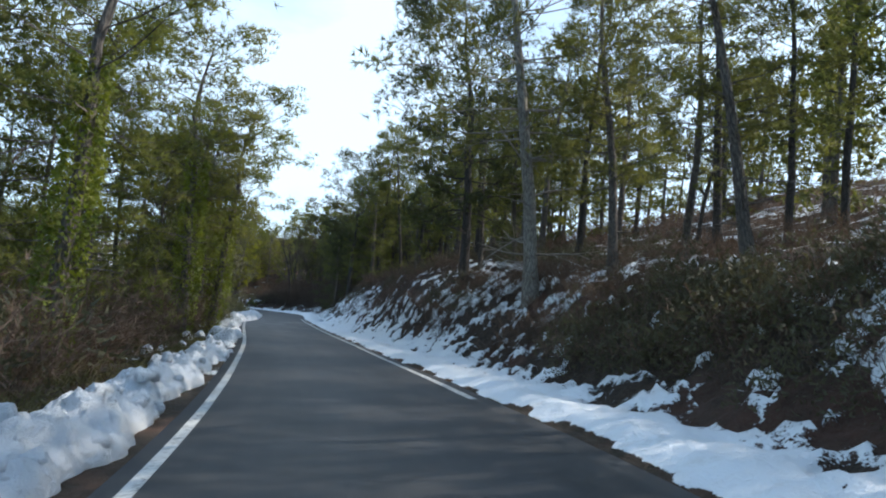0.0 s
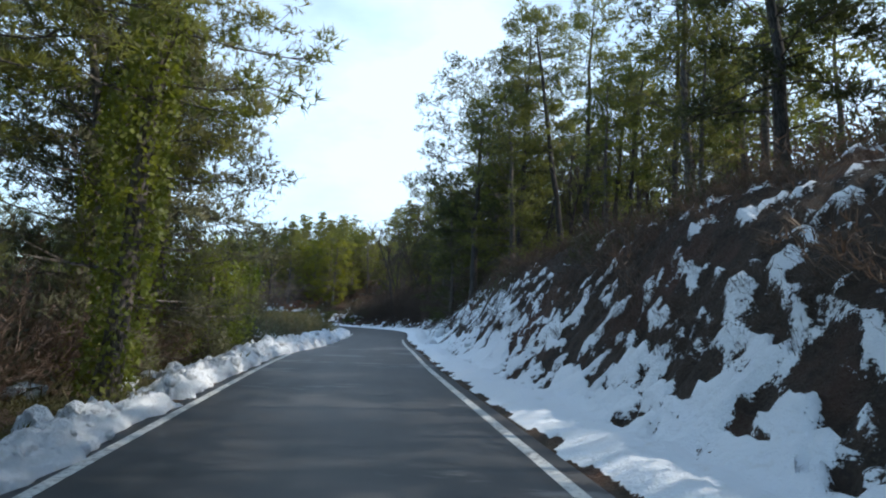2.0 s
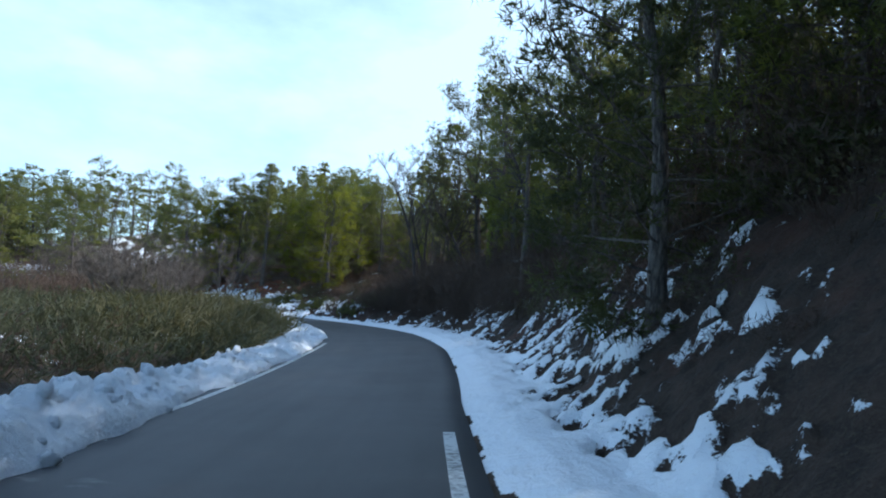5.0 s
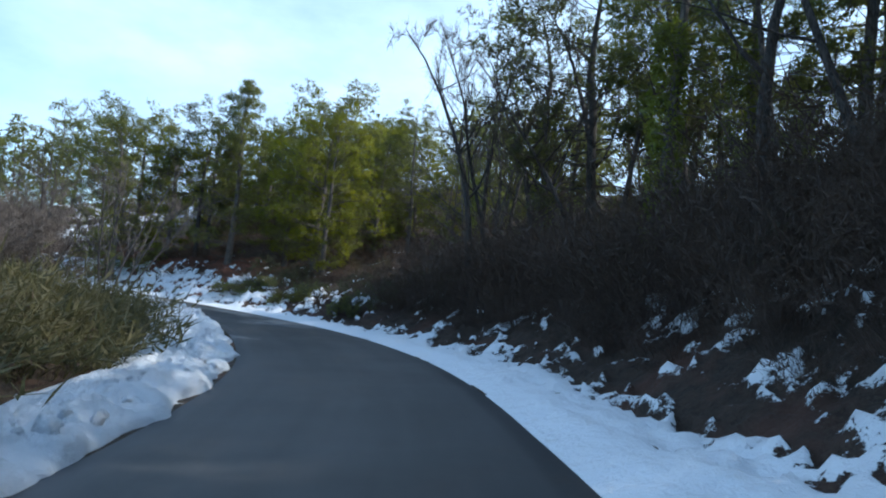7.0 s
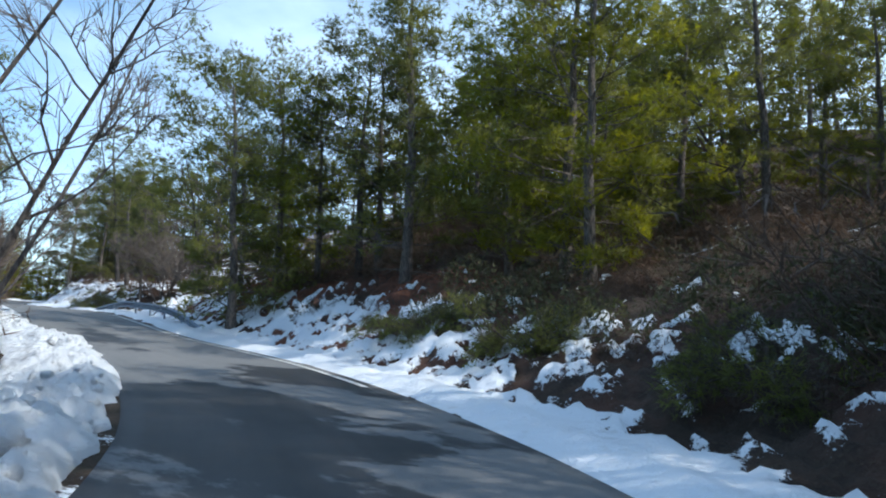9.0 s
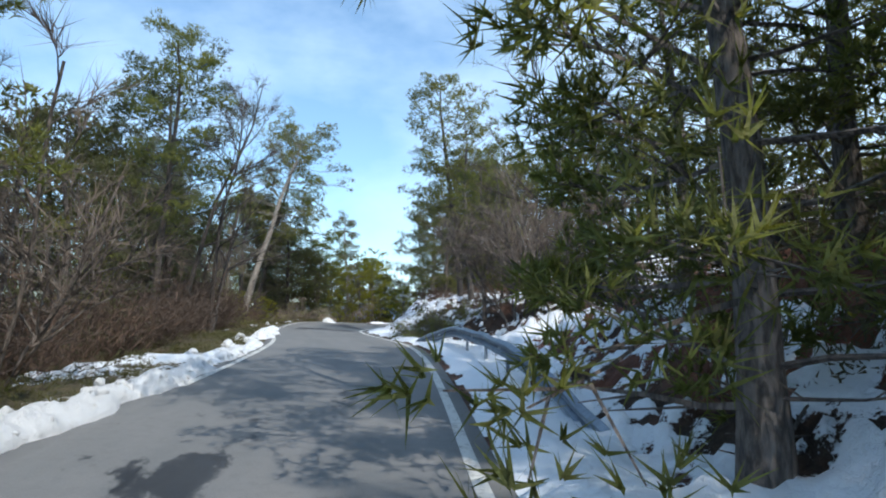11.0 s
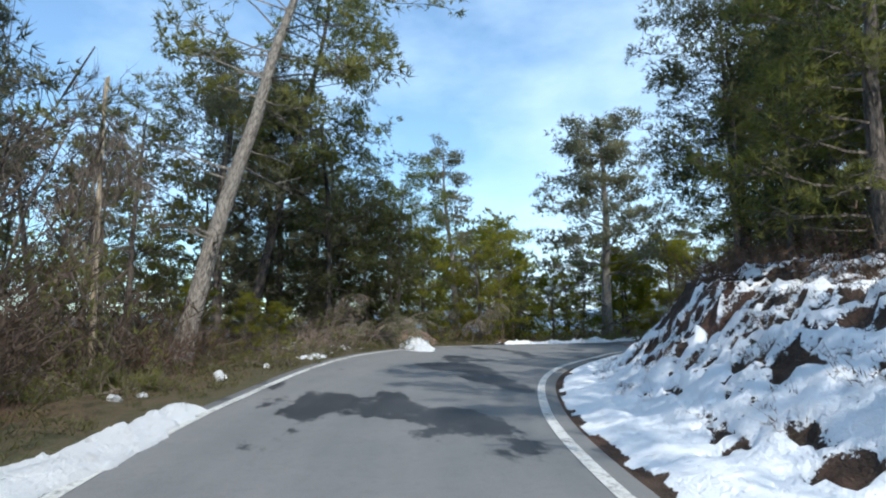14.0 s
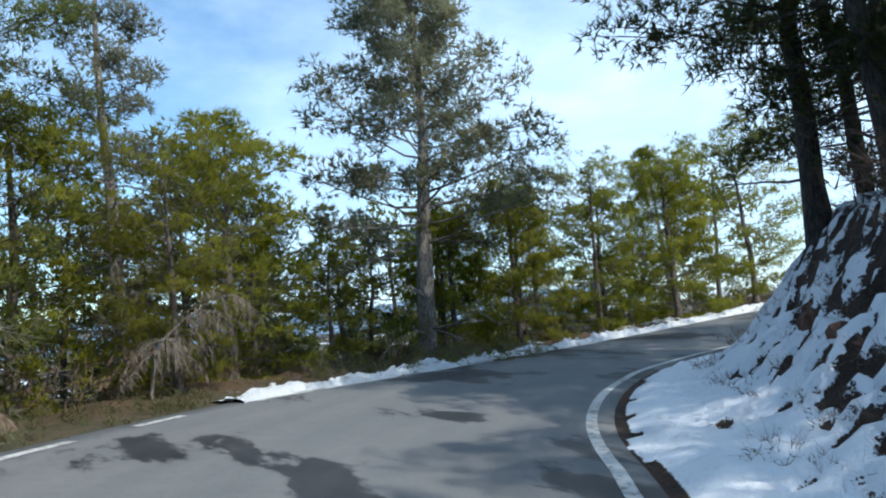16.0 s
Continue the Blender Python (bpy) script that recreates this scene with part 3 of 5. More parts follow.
    me = mesh_np(name, v, q, GROUND, {"snow": c, "grass": g, "clay": clay}, smooth=True)
    tagged(new(name, me), label, "roadside", kind="structure")


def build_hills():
    """A wooded ridge far beyond the valley, its haze painted as a blue glow."""
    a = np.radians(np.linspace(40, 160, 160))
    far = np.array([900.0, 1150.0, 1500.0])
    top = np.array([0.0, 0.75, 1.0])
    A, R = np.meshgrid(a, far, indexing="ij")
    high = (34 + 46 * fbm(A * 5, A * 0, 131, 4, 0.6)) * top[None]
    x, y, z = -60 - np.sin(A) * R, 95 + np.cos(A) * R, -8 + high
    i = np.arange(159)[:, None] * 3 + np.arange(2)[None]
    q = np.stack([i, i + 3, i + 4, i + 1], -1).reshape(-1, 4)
    me = mesh_np("far_hills", np.stack([x, y, z], -1).reshape(-1, 3), q, HAZE_GLOW, smooth=True)
    tagged(new("backdrop", me), "wooded hills across the valley, blue haze painted as a glow", "hills", kind="structure")


build_hills()
build_ground()
road = build_road()
edge_line("road_line", 1, [(run_of(y=9.5), run_of(y=55)), (run_of(x=-34), RUN[-1] - 2)])
edge_line("road_line", -1, [(12, run_of(y=72)), (run_of(x=-52), run_of(x=-89.6)), (run_of(x=-90.1), run_of(x=-90.7)), (run_of(x=-91.2), RUN[-1] - 2)])
build_verge("bank", np.arange(30, RUN[-1] - 4, 0.15), np.r_[HALF - 0.25, np.arange(HALF, 6.4, 0.10), np.arange(6.4, 9.6, 0.2)],
            "steep earth bank half covered in melting snow")
build_verge("verge", np.arange(10, RUN[-1] - 4, 0.25), np.r_[np.arange(-8.6, -HALF, 0.2), -HALF, -HALF + 0.25],
            "rough roadside verge of grass, soil and snow")


# ---- snow pushed to the left edge ----
# distance run, inner and outer edge (metres left of the middle), height, evenness
BERM = np.array([
    (run_of(y=-8), 2.6, 4.0, 0.50, 1.0), (run_of(y=10), 2.4, 3.8, 0.48, 0.9), (run_of(y=19), 2.25, 3.4, 0.40, 0.75),
    (run_of(y=28), 2.15, 3.2, 0.30, 0.5), (run_of(y=36), 2.2, 3.5, 0.48, 0.9), (run_of(y=41), 2.15, 3.5, 0.58, 1.0), (run_of(y=44), 1.72, 3.5, 0.58, 1.0),
    (run_of(y=48), 1.5, 3.5, 0.60, 1.0), (run_of(y=53), 1.6, 3.6, 0.60, 1.0), (run_of(y=58), 1.9, 3.9, 0.46, 1.0),
    (run_of(y=66), 1.95, 4.0, 0.43, 1.0), (run_of(y=74), 1.95, 4.3, 0.40, 1.0), (run_of(y=82), 2.05, 4.2, 0.38, 1.0),
    (run_of(x=-32), 2.05, 3.9, 0.38, 1.0), (run_of(x=-40), 1.9, 3.6, 0.42, 1.0), (run_of(x=-50), 2.1, 3.0, 0.32, 0.8),
    (run_of(x=-58), 2.2, 2.7, 0.24, 0.35), (run_of(x=-65), 2.15, 2.8, 0.24, 0.6), (run_of(x=-70), 1.95, 3.0, 0.28, 1.0),
    (run_of(x=-77), 2.05, 2.7, 0.20, 1.0),
])


BALL = [(math.sin(p) * math.cos(a), math.sin(p) * math.sin(a), math.cos(p)) for p in np.linspace(0.01, math.pi - 0.01, 7) for a in np.arange(9) * 2 * math.pi / 9]
BALL_F = [(i * 9 + k, i * 9 + (k + 1) % 9, i * 9 + 9 + (k + 1) % 9, i * 9 + 9 + k) for i in range(6) for k in range(9)]


def lump_of_snow(soup, at, r, rng):
    """An uneven clod."""
    v = np.array(BALL)
    off = rng.normal(size=3) * 3
    bumps = 0.25 + 1.45 * fbm(v[:, 0] * 1.6 + off[0] + v[:, 2], v[:, 1] * 1.6 + off[1] - v[:, 2] * 0.7, int(rng.integers(1e6)), 3, 0.6)
    v = v * bumps[:, None] * r * rng.uniform(0.7, 1.3, 3)
    soup.add(v + np.array(at), BALL_F)


def blocks(x, y, size, seed):
    """Uneven plates 0..1 with soft edges, like broken crust."""
    x, y = x / size + (fbm(x * 1.7, y * 1.7, seed, 2) - 0.5) * 1.4, y / size + (fbm(x * 1.7 + 9, y * 1.7, seed + 1, 2) - 0.5) * 1.4
    ix, iy = np.floor(x), np.floor(y)
    fx, fy = x - ix, y - iy
    edge = np.minimum(np.minimum(fx, 1 - fx), np.minimum(fy, 1 - fy))
    return hash2(ix, iy, seed) * np.clip(edge / 0.18, 0, 1) + 0.35 * (1 - np.clip(edge / 0.18, 0, 1)) * 0.5


def berm(name, s0, s1, rows, label, rise=1.0, clods=8.0):
    s = np.arange(s0, s1, 0.10)
    u = np.linspace(0, 1, 27)
    S, U = np.meshgrid(s, u, indexing="ij")
    a = np.interp(S, rows[:, 0], rows[:, 1]) + np.maximum(widen(S), 0)
    b = np.interp(S, rows[:, 0], rows[:, 2]) + np.maximum(widen(S), 0)
    h = np.interp(S, rows[:, 0], rows[:, 3]) * rise
    even = np.interp(S, rows[:, 0], rows[:, 4])
    wob = (fbm(S * 0.9, U * 0, 91, 4, 0.65) - 0.5)
    a = a + wob * 0.6
    D = -(a + (b - a) * U)
    x, y = on_plan(S.ravel(), D.ravel())
    x, y = x.reshape(S.shape), y.reshape(S.shape)
    lump = 0.45 * fbm(x * 1.5, y * 1.5, 93, 4, 0.62) + 0.40 * blocks(x, y, 0.42, 95) + 0.22 * blocks(x, y, 0.19, 96)
    keep = np.clip((fbm(S * 0.45, S * 0 + 3.1, 97, 3) - (0.62 - 0.5 * even)) / 0.10, 0, 1)
    dome = np.clip(np.sin(np.pi * U ** 0.75), 0, 1) ** 0.75
    z = lift(S.ravel(), D.ravel(), x.ravel(), y.ravel()).reshape(S.shape)
    z = z + (dome * h * (0.15 + 1.25 * lump)) * keep - (1 - keep) * 0.12 - 0.05 - np.where((U < 0.01) | (U > 0.99), 0.1, 0)
    n, m = S.shape
    i = np.arange(n - 1)[:, None] * m + np.arange(m - 1)[None]
    q = np.stack([i, i + 1, i + m + 1, i + m], -1).reshape(-1, 4)
    soup = Soup()
    soup.add(np.stack([x.ravel(), y.ravel(), z.ravel()], 1), q)
    rng = np.random.default_rng(int(s0 * 10))
    for _ in range(int((s1 - s0) * clods)):
        i, j = int(rng.integers(n)), int(np.clip(rng.normal(0.38, 0.24), 0.03, 0.97) * (m - 1))
        if keep[i, j] > 0.3 or rng.uniform() < 0.12:
            r = h[i, j] * (0.08 + 0.20 * rng.uniform() ** 2.0)
            lump_of_snow(soup, (x[i, j], y[i, j], max(z[i, j], z[i, 0] + 0.05) + r * rng.uniform(-0.5, 0.1)), r, rng)
    ob = new(name, soup.mesh(name, SNOW, True))
    return tagged(ob, label, "snow bank", "ploughed snow banks", kind="stuff")


for a, b in zip(BERM[:-1:2, 0], np.r_[BERM[2::2, 0], BERM[-1, 0]]):
    berm("snow_bank", a, b + 0.13, BERM, "ploughed lumpy snow bank along the road edge")
FAR_BERM = np.array([(run_of(y=109.6), 2.15, 2.7, 0.16, 0.7), (run_of(y=113), 2.1, 2.7, 0.26, 1.0), (RUN[-1] - 6, 2.05, 2.7, 0.30, 1.0)])
berm("snow_bank", FAR_BERM[0, 0], FAR_BERM[-1, 0], FAR_BERM, "low strip of snow along the outer road edge")
PATCH = np.array([(run_of(x=-86.2), 1.3, 1.8, 0.02, 1.0), (run_of(x=-86.9), 1.1, 2.3, 0.12, 1.0), (run_of(x=-87.6), 1.35, 2.9, 0.20, 1.0), (run_of(x=-88.3), 2.0, 3.4, 0.38, 1.0), (run_of(x=-88.9), 2.6, 3.3, 0.05, 1.0)])
berm("snow_bank", PATCH[0, 0], PATCH[-1, 0], PATCH, "heap of snow lying over the road edge line")
THAW = np.array([(run_of(x=-83.0), 2.75, 2.9, 0.02, 1.0), (run_of(x=-83.5), 2.6, 3.35, 0.16, 1.0), (run_of(x=-84.3), 2.7, 3.3, 0.12, 1.0), (run_of(x=-85.1), 2.95, 3.2, 0.02, 1.0)])
berm("snow_bank", THAW[0, 0], THAW[-1, 0], THAW, "small melting patch of snow on the grass")


# ---- vegetation ----
def blades(rng, at, way, count, length, width, spread=0.9, rise=0.25):
    """Narrow pointed leaves: count at each place, round the given way."""
    n = len(at) * count
    p = np.repeat(at, count, 0)
    w = np.repeat(way, count, 0) * 0.7 + rng.normal(size=(n, 3)) * spread * 0.6 + [0, 0, rise]
    w /= np.linalg.norm(w, axis=1)[:, None] + 1e-9
    side = np.cross(w, rng.normal(size=(n, 3)))
    side /= np.linalg.norm(side, axis=1)[:, None] + 1e-9
    ln = length * rng.uniform(0.6, 1.3, (n, 1))
    wd = width * rng.uniform(0.7, 1.3, (n, 1))
    v = np.stack([p - side * wd * 0.5, p + side * wd * 0.5, p + w * ln], 1).reshape(-1, 3)
    return v, np.arange(3 * n).reshape(-1, 3)


def leaf_cards(rng, at, size, lean=0.6):
    """Small broad leaves (two triangles each as one quad)."""
    n = len(at)
    w = rng.normal(size=(n, 3)) + [0, 0, lean]
    w /= np.linalg.norm(w, axis=1)[:, None]
    side = np.cross(w, rng.normal(size=(n, 3)))
    side /= np.linalg.norm(side, axis=1)[:, None] + 1e-9
    s = size * rng.uniform(0.6, 1.3, (n, 1))
    v = np.stack([at, at + w * s * 0.5 + side * s * 0.35, at + w * s, at + w * s * 0.5 - side * s * 0.35], 1).reshape(-1, 3)
    return v, np.arange(4 * n).reshape(-1, 4)


def pads(rng, at, way, wide, tufts, needles, length, width):
    """Flattened cushions of pine foliage: tufts set through an uneven pad, each a star of needle sprays."""
    n = len(at)
    size = wide * rng.uniform(0.6, 1.25, (n, 1))
    far = np.repeat(size, tufts, 0)
    u = rng.normal(size=(n * tufts, 3)) + np.repeat(way, tufts, 0) * 0.5 + [0, 0, 0.25]
    u /= np.linalg.norm(u, axis=1)[:, None]
    heart = np.repeat(at, tufts, 0) + u * far * rng.uniform(0.15, 1.0, far.shape) ** 0.6 * [0.95, 0.95, 0.45]
    m = n * tufts * needles
    p = np.repeat(heart, needles, 0)
    w = np.repeat(u, needles, 0) * 0.75 + rng.normal(size=(m, 3)) * 0.62 + [0, 0, 0.28]
    w /= np.linalg.norm(w, axis=1)[:, None]
    side = np.cross(w, rng.normal(size=w.shape))
    side /= np.linalg.norm(side, axis=1)[:, None] + 1e-9
    ln, wd = length * rng.uniform(0.55, 1.35, (m, 1)), width * rng.uniform(0.7, 1.3, (m, 1))
    v = np.stack([p - side * wd * 0.5, p + side * wd * 0.5, p + w * ln], 1)
    # every spray is lit as a piece of its rounded cushion
    home, span = np.repeat(np.repeat(at, tufts, 0), needles, 0), np.repeat(far, needles, 0)
    out = (v - home[:, None]) / span[:, None] * 0.8 + rng.normal(size=(m, 1, 3)) * 0.18
    out[:, :, 2] += 0.3
    stand = home.copy()
    stand[:, 2] = 0
    out += 0.3 * (stand / (np.linalg.norm(stand, axis=1)[:, None] + 0.5))[:, None]
    out /= np.linalg.norm(out, axis=2)[:, :, None] + 1e-9
    face = np.cross(v[:, 1] - v[:, 0], v[:, 2] - v[:, 0])
    turn = (face * out.mean(1)).sum(1) < 0
    v[turn] = v[turn][:, ::-1]
    out[turn] = out[turn][:, ::-1]
    return v.reshape(-1, 3), np.arange(3 * m).reshape(-1, 3), out.reshape(-1, 3)


def wander(rng, start, way, length, steps, bend, up=0.0):
    pts = [np.array(start, float)]
    way = np.array(way, float)
    for _ in range(steps):
        way = way + rng.normal(size=3) * bend + [0, 0, up]
        way /= np.linalg.norm(way)
        pts.append(pts[-1] + way * length / steps)
    return np.array(pts)


CROWN_N = {}


def pine(seed, high, start, reach, limbs, needles, bark, label, shape="round", dead=6, girth=1.0, droop=0.0, lean=0.0, twigs=6, wide=0.44, fine=(10, 7, 0.20, 0.027)):
    """A pine as a thing: trunk, limbs and a crown of needle pads."""
    rng = np.random.default_rng(seed)
    tree = thing("pine_tree", Matrix(), label, "pine tree", "roadside pines")
    trunk = Soup()
    k = 9
    t = np.linspace(0, 1, k)
    sway = np.cumsum(rng.normal(size=(k, 2)) * 0.012 * high, 0)
    axis_pts = np.c_[sway * t[:, None] + np.c_[lean * high * t**1.2, np.zeros(k)], -0.4 + t * (high + 0.4)]
    r0 = (0.07 + high * 0.0095) * girth
    rad = r0 * (1 - t) ** 0.8 + 0.025
    rad[0] *= 1.35
    trunk.tube(axis_pts, rad, 8)
    branch = Soup()
    pad_at, pad_way = [], []
    for i in range(limbs + dead):
        bare = i >= limbs
        u = rng.uniform(start * 0.35, start * 1.1) if bare else start + (1 - start) * ((i // 4 * 4 + rng.uniform(0, 1.6)) / limbs) ** 0.9
        u = min(u, 0.985)
        p0 = np.array([np.interp(u, t, axis_pts[:, a]) for a in range(3)])
        az = i * 2.4 + rng.uniform(-0.6, 0.6)
        q = (u - start) / (1 - start) if not bare else 0
        if shape == "cone":
            ln = reach * (1.02 - q) ** 0.85 + 0.2
        elif shape == "broad":
            ln = reach * (1.0 - 0.62 * q)
        elif shape == "flat":
            ln = reach * (0.55 + 0.5 * math.sin(min(1, q * 1.05) * math.pi * 0.85))
        else:
            ln = reach * (0.35 + 0.75 * math.sin((0.12 + 0.83 * q) * math.pi))
        ln *= rng.uniform(0.5, 1.2)
        if bare:
            ln = reach * rng.uniform(0.2, 0.6)
        rise = -0.05 + 0.65 * q - droop + rng.uniform(-0.15, 0.15)
        way = np.array([math.cos(az), math.sin(az), rise])
        path = wander(rng, p0, way / np.linalg.norm(way), ln, 4, 0.13, 0.03 - 0.1 * droop)
        rb = max(0.012, r0 * 0.24 * (1 - u * 0.6) * min(1.0, ln / 1.5))
        if twigs < 4:
            branch.tube(path[::2], [rb, rb * 0.6, 0.008], 3)
        else:
            branch.tube(path, np.linspace(rb, 0.008, len(path)), 3)
        for j in range(3 if bare else twigs):
            f = rng.uniform(0.22 if bare else 0.35 if shape == "cone" else 0.48, 0.97)
            b0 = np.array([np.interp(f * 4, np.arange(5), path[:, a]) for a in range(3)])
            tw = (path[-1] - path[0]) / ln + rng.normal(size=3) * [0.75, 0.75, 0.4] + [0, 0, 0.10]
            tw /= np.linalg.norm(tw)
            tl = ln * rng.uniform(0.25, 0.5) if bare else min(ln * rng.uniform(0.15, 0.34), 0.8)
            tip = b0 + tw * tl
            if twigs > 3 or bare:
                branch.tube([b0, tip], [rb * 0.4, 0.006], 3)
            if not bare:
                pad_at.append(b0 + tw * tl * rng.uniform(0.7, 1.05))
                pad_way.append(tw)
        if not bare:
            pad_at.append(path[-1])
            pad_way.append(way / np.linalg.norm(way))
    pad_at.append(axis_pts[-1])
    pad_way.append(np.array([0, 0, 1.0]))
    cv, cf, cn = pads(rng, np.array(pad_at), np.array(pad_way), wide, *fine)
    part("trunk", trunk.mesh("trunk", bark, True), tree)
    tagged(part("crown_wood", branch.mesh("crown_wood", bark), tree), kind="stuff")
    me = mesh_np("crown", cv, cf, needles, smooth=True, normals=cn)
    CROWN_N[me.name] = cn
    part("crown", me, tree)
    return tree


def ivy_pine(seed, high, climb, label):
    tree = pine(seed, high, 0.48, 2.7, 30, NEEDLES, BARK, label, dead=8)
    tree.name = "ivy_covered_pine"
    rng = np.random.default_rng(seed + 500)
    n = 4200
    h = rng.uniform(0, 1, n) ** 0.9 * climb
    a = rng.uniform(0, 2 * np.pi, n)
    wide = 0.24 + 0.30 * fbm(h * 0.9, a * 0.8, seed, 3) + 0.5 * np.clip(fbm(h * 0.45, a * 0.4, seed + 3, 2) - 0.55, 0, 1) * 4 * 0.35
    r = wide * rng.uniform(0.75, 1.1, n)
    ivy = Soup()
    ivy.add(*leaf_cards(rng, np.stack([np.cos(a) * r, np.sin(a) * r, h], 1), 0.11, -0.3))
    part("ivy", ivy.mesh("ivy", IVY), tree, "glossy climbing ivy leaves")
    return tree


def ivy_bush(seed, high, wide, label):
    """A broken stem buried under a dome of ivy."""
    rng = np.random.default_rng(seed)
    tree = thing("ivy_bush", Matrix(), label, "ivy bush")
    trunk, ivy = Soup(), Soup()
    trunk.tube([(0, 0, -0.3), (0.1, 0, high * 0.5), (0.0, 0.1, high * 0.92)], [0.14, 0.11, 0.07], 8)
    part("trunk", trunk.mesh("trunk", BARK, True), tree)
    n = 5200
    d = rng.normal(size=(n, 3))
    d /= np.linalg.norm(d, axis=1)[:, None]
    lump = 0.62 + 0.75 * fbm(d[:, 0] * 2.4 + 7, d[:, 1] * 2.4 + d[:, 2] * 2.1 + 7, seed, 3, 0.6)
    at = d * (lump * rng.uniform(0.72, 1.05, n))[:, None] * [wide, wide, high * 0.5] + [0, 0, high * 0.48]
    ivy.add(*leaf_cards(rng, at[at[:, 2] > -0.1], 0.12, -0.25))
    part("ivy", ivy.mesh("ivy", IVY), tree, "glossy yellow-green ivy leaves")
    return tree


def bare_tree(seed, high, stems, mat, label, spread=0.35, fine=760, name="bare_tree", group="bare trees", lean=0.0):
    rng = np.random.default_rng(seed)
    tree = thing(name, Matrix(), label, "bare tree", group)
    wood, tips = Soup(), []
    trunk = Soup()
    for k in range(stems):
        az = k * 2 * np.pi / stems + rng.uniform(-0.5, 0.5)
        sp = (0.0 if stems == 1 else spread) * rng.uniform(0.5, 1.2)
        hi = high * rng.uniform(0.75, 1.05)
        stem = wander(rng, (0.1 * math.cos(az), 0.1 * math.sin(az), -0.3), (sp * math.cos(az) + lean, sp * math.sin(az), 1), hi, 7, 0.09, 0.04)
        r0 = (0.03 + 0.011 * high) / stems**0.5
        trunk.tube(stem, np.linspace(r0, 0.015, 8), 6)
        for i in range(int(9 if stems > 2 else 13)):
            f = rng.uniform(0.3, 0.95)
            b0 = np.array([np.interp(f * 7, np.arange(8), stem[:, a]) for a in range(3)])
            a2 = rng.uniform(0, 2 * np.pi)
            ln = hi * (1.05 - f) * rng.uniform(0.35, 0.65) + 0.3
            limb = wander(rng, b0, (math.cos(a2) * 0.8, math.sin(a2) * 0.8, rng.uniform(0.4, 1.0)), ln, 5, 0.16, 0.06)
            rb = r0 * (1 - f) * 0.5 + 0.008
            wood.tube(limb, np.linspace(rb, 0.005, 6), 4)
            for j in range(5):
                g = rng.uniform(0.2, 1.0)
                c0 = np.array([np.interp(g * 5, np.arange(6), limb[:, a]) for a in range(3)])
                dirn = (limb[-1] - limb[0]) / ln + rng.normal(size=3) * 0.6 + [0, 0, 0.25]
                tw = wander(rng, c0, dirn / np.linalg.norm(dirn), ln * rng.uniform(0.25, 0.5), 3, 0.2, 0.05)
                wood.tube(tw, np.linspace(0.009, 0.003, 4), 3)
                tips.append((tw, dirn))
    at, wy = [], []
    for tw, dirn in tips:
        m = max(1, fine // len(tips))
        g = rng.uniform(0, 3, m)
        at.append(np.stack([np.interp(g, np.arange(4), tw[:, a]) for a in range(3)], 1))
        wy.append(np.repeat(dirn[None] / np.linalg.norm(dirn), m, 0))
    twigs = Soup()
    twigs.add(*blades(rng, np.concatenate(at), np.concatenate(wy), 3, 0.42, 0.010, 0.7, 0.15))
    part("trunk", trunk.mesh("trunk", mat, True), tree)
    tagged(part("crown_wood", wood.mesh("crown_wood", mat), tree), kind="stuff")
    tagged(part("twig_haze", twigs.mesh("twig_haze", TWIG if mat is not BARK_DARK else TWIG_DARK), tree), kind="stuff")
    return tree


PROTO, USED = {}, set()
DISTANT, DISTANT_N = {"crown": Soup(), "wood": Soup()}, []
FAR = dict(twigs=3, wide=0.72, fine=(6, 4, 0.34, 0.13))
DEEP = dict(twigs=4, wide=0.58, fine=(8, 6, 0.26, 0.046))
PROTO["tall"] = pine(11, 14.0, 0.27, 3.2, 59, NEEDLES, BARK, "tall pine with grey bark and open dark green crown")
PROTO["tall_b"] = pine(12, 14.0, 0.34, 3.4, 57, NEEDLES, BARK, "tall pine with bare dead lower branches", dead=16, shape="flat")
PROTO["slim"] = pine(13, 13.0, 0.42, 2.4, 40, NEEDLES, BARK_DARK, "slim dark-trunked forest pine", dead=14, girth=0.75)
PROTO["dense"] = pine(14, 9.0, 0.06, 2.9, 70, NEEDLES_DARK, BARK, "bushy dark green pine with low branches", dead=3, wide=0.50)
PROTO["dense_b"] = pine(15, 10.0, 0.10, 3.3, 68, NEEDLES, BARK, "broad pine with layered green branches", shape="flat", dead=4, wide=0.50, twigs=8)
PROTO["dark_broad"] = pine(61, 10.0, 0.27, 3.3, 56, NEEDLES_DARK, BARK_DARK, "broad dark pine with heavy spreading limbs", shape="flat", dead=6, wide=0.52, twigs=8)
PROTO["broad_pale"] = pine(62, 12.0, 0.32, 4.0, 52, NEEDLES, BARK_PALE, "broad pine with a pale trunk and heavy spreading limbs", shape="flat", dead=9, wide=0.50, twigs=8)
PROTO["dense_grey"] = pine(29, 9.0, 0.06, 2.9, 70, NEEDLES_GREY, BARK, "bushy grey-green pine at the wood edge", dead=5, wide=0.50)
PROTO["young"] = pine(16, 6.5, 0.06, 2.2, 59, NEEDLES_BRIGHT, BARK, "young pine with bright yellow-green needles", dead=0, wide=0.40)
PROTO["grey"] = pine(17, 12.0, 0.18, 3.0, 59, NEEDLES_GREY, BARK_PALE, "grey-green pine with frosted upper branches", dead=10, droop=0.05, shape="broad")
PROTO["far"] = pine(18, 11.0, 0.06, 3.1, 46, NEEDLES, BARK, "distant pine in the wood", dead=2, **FAR)
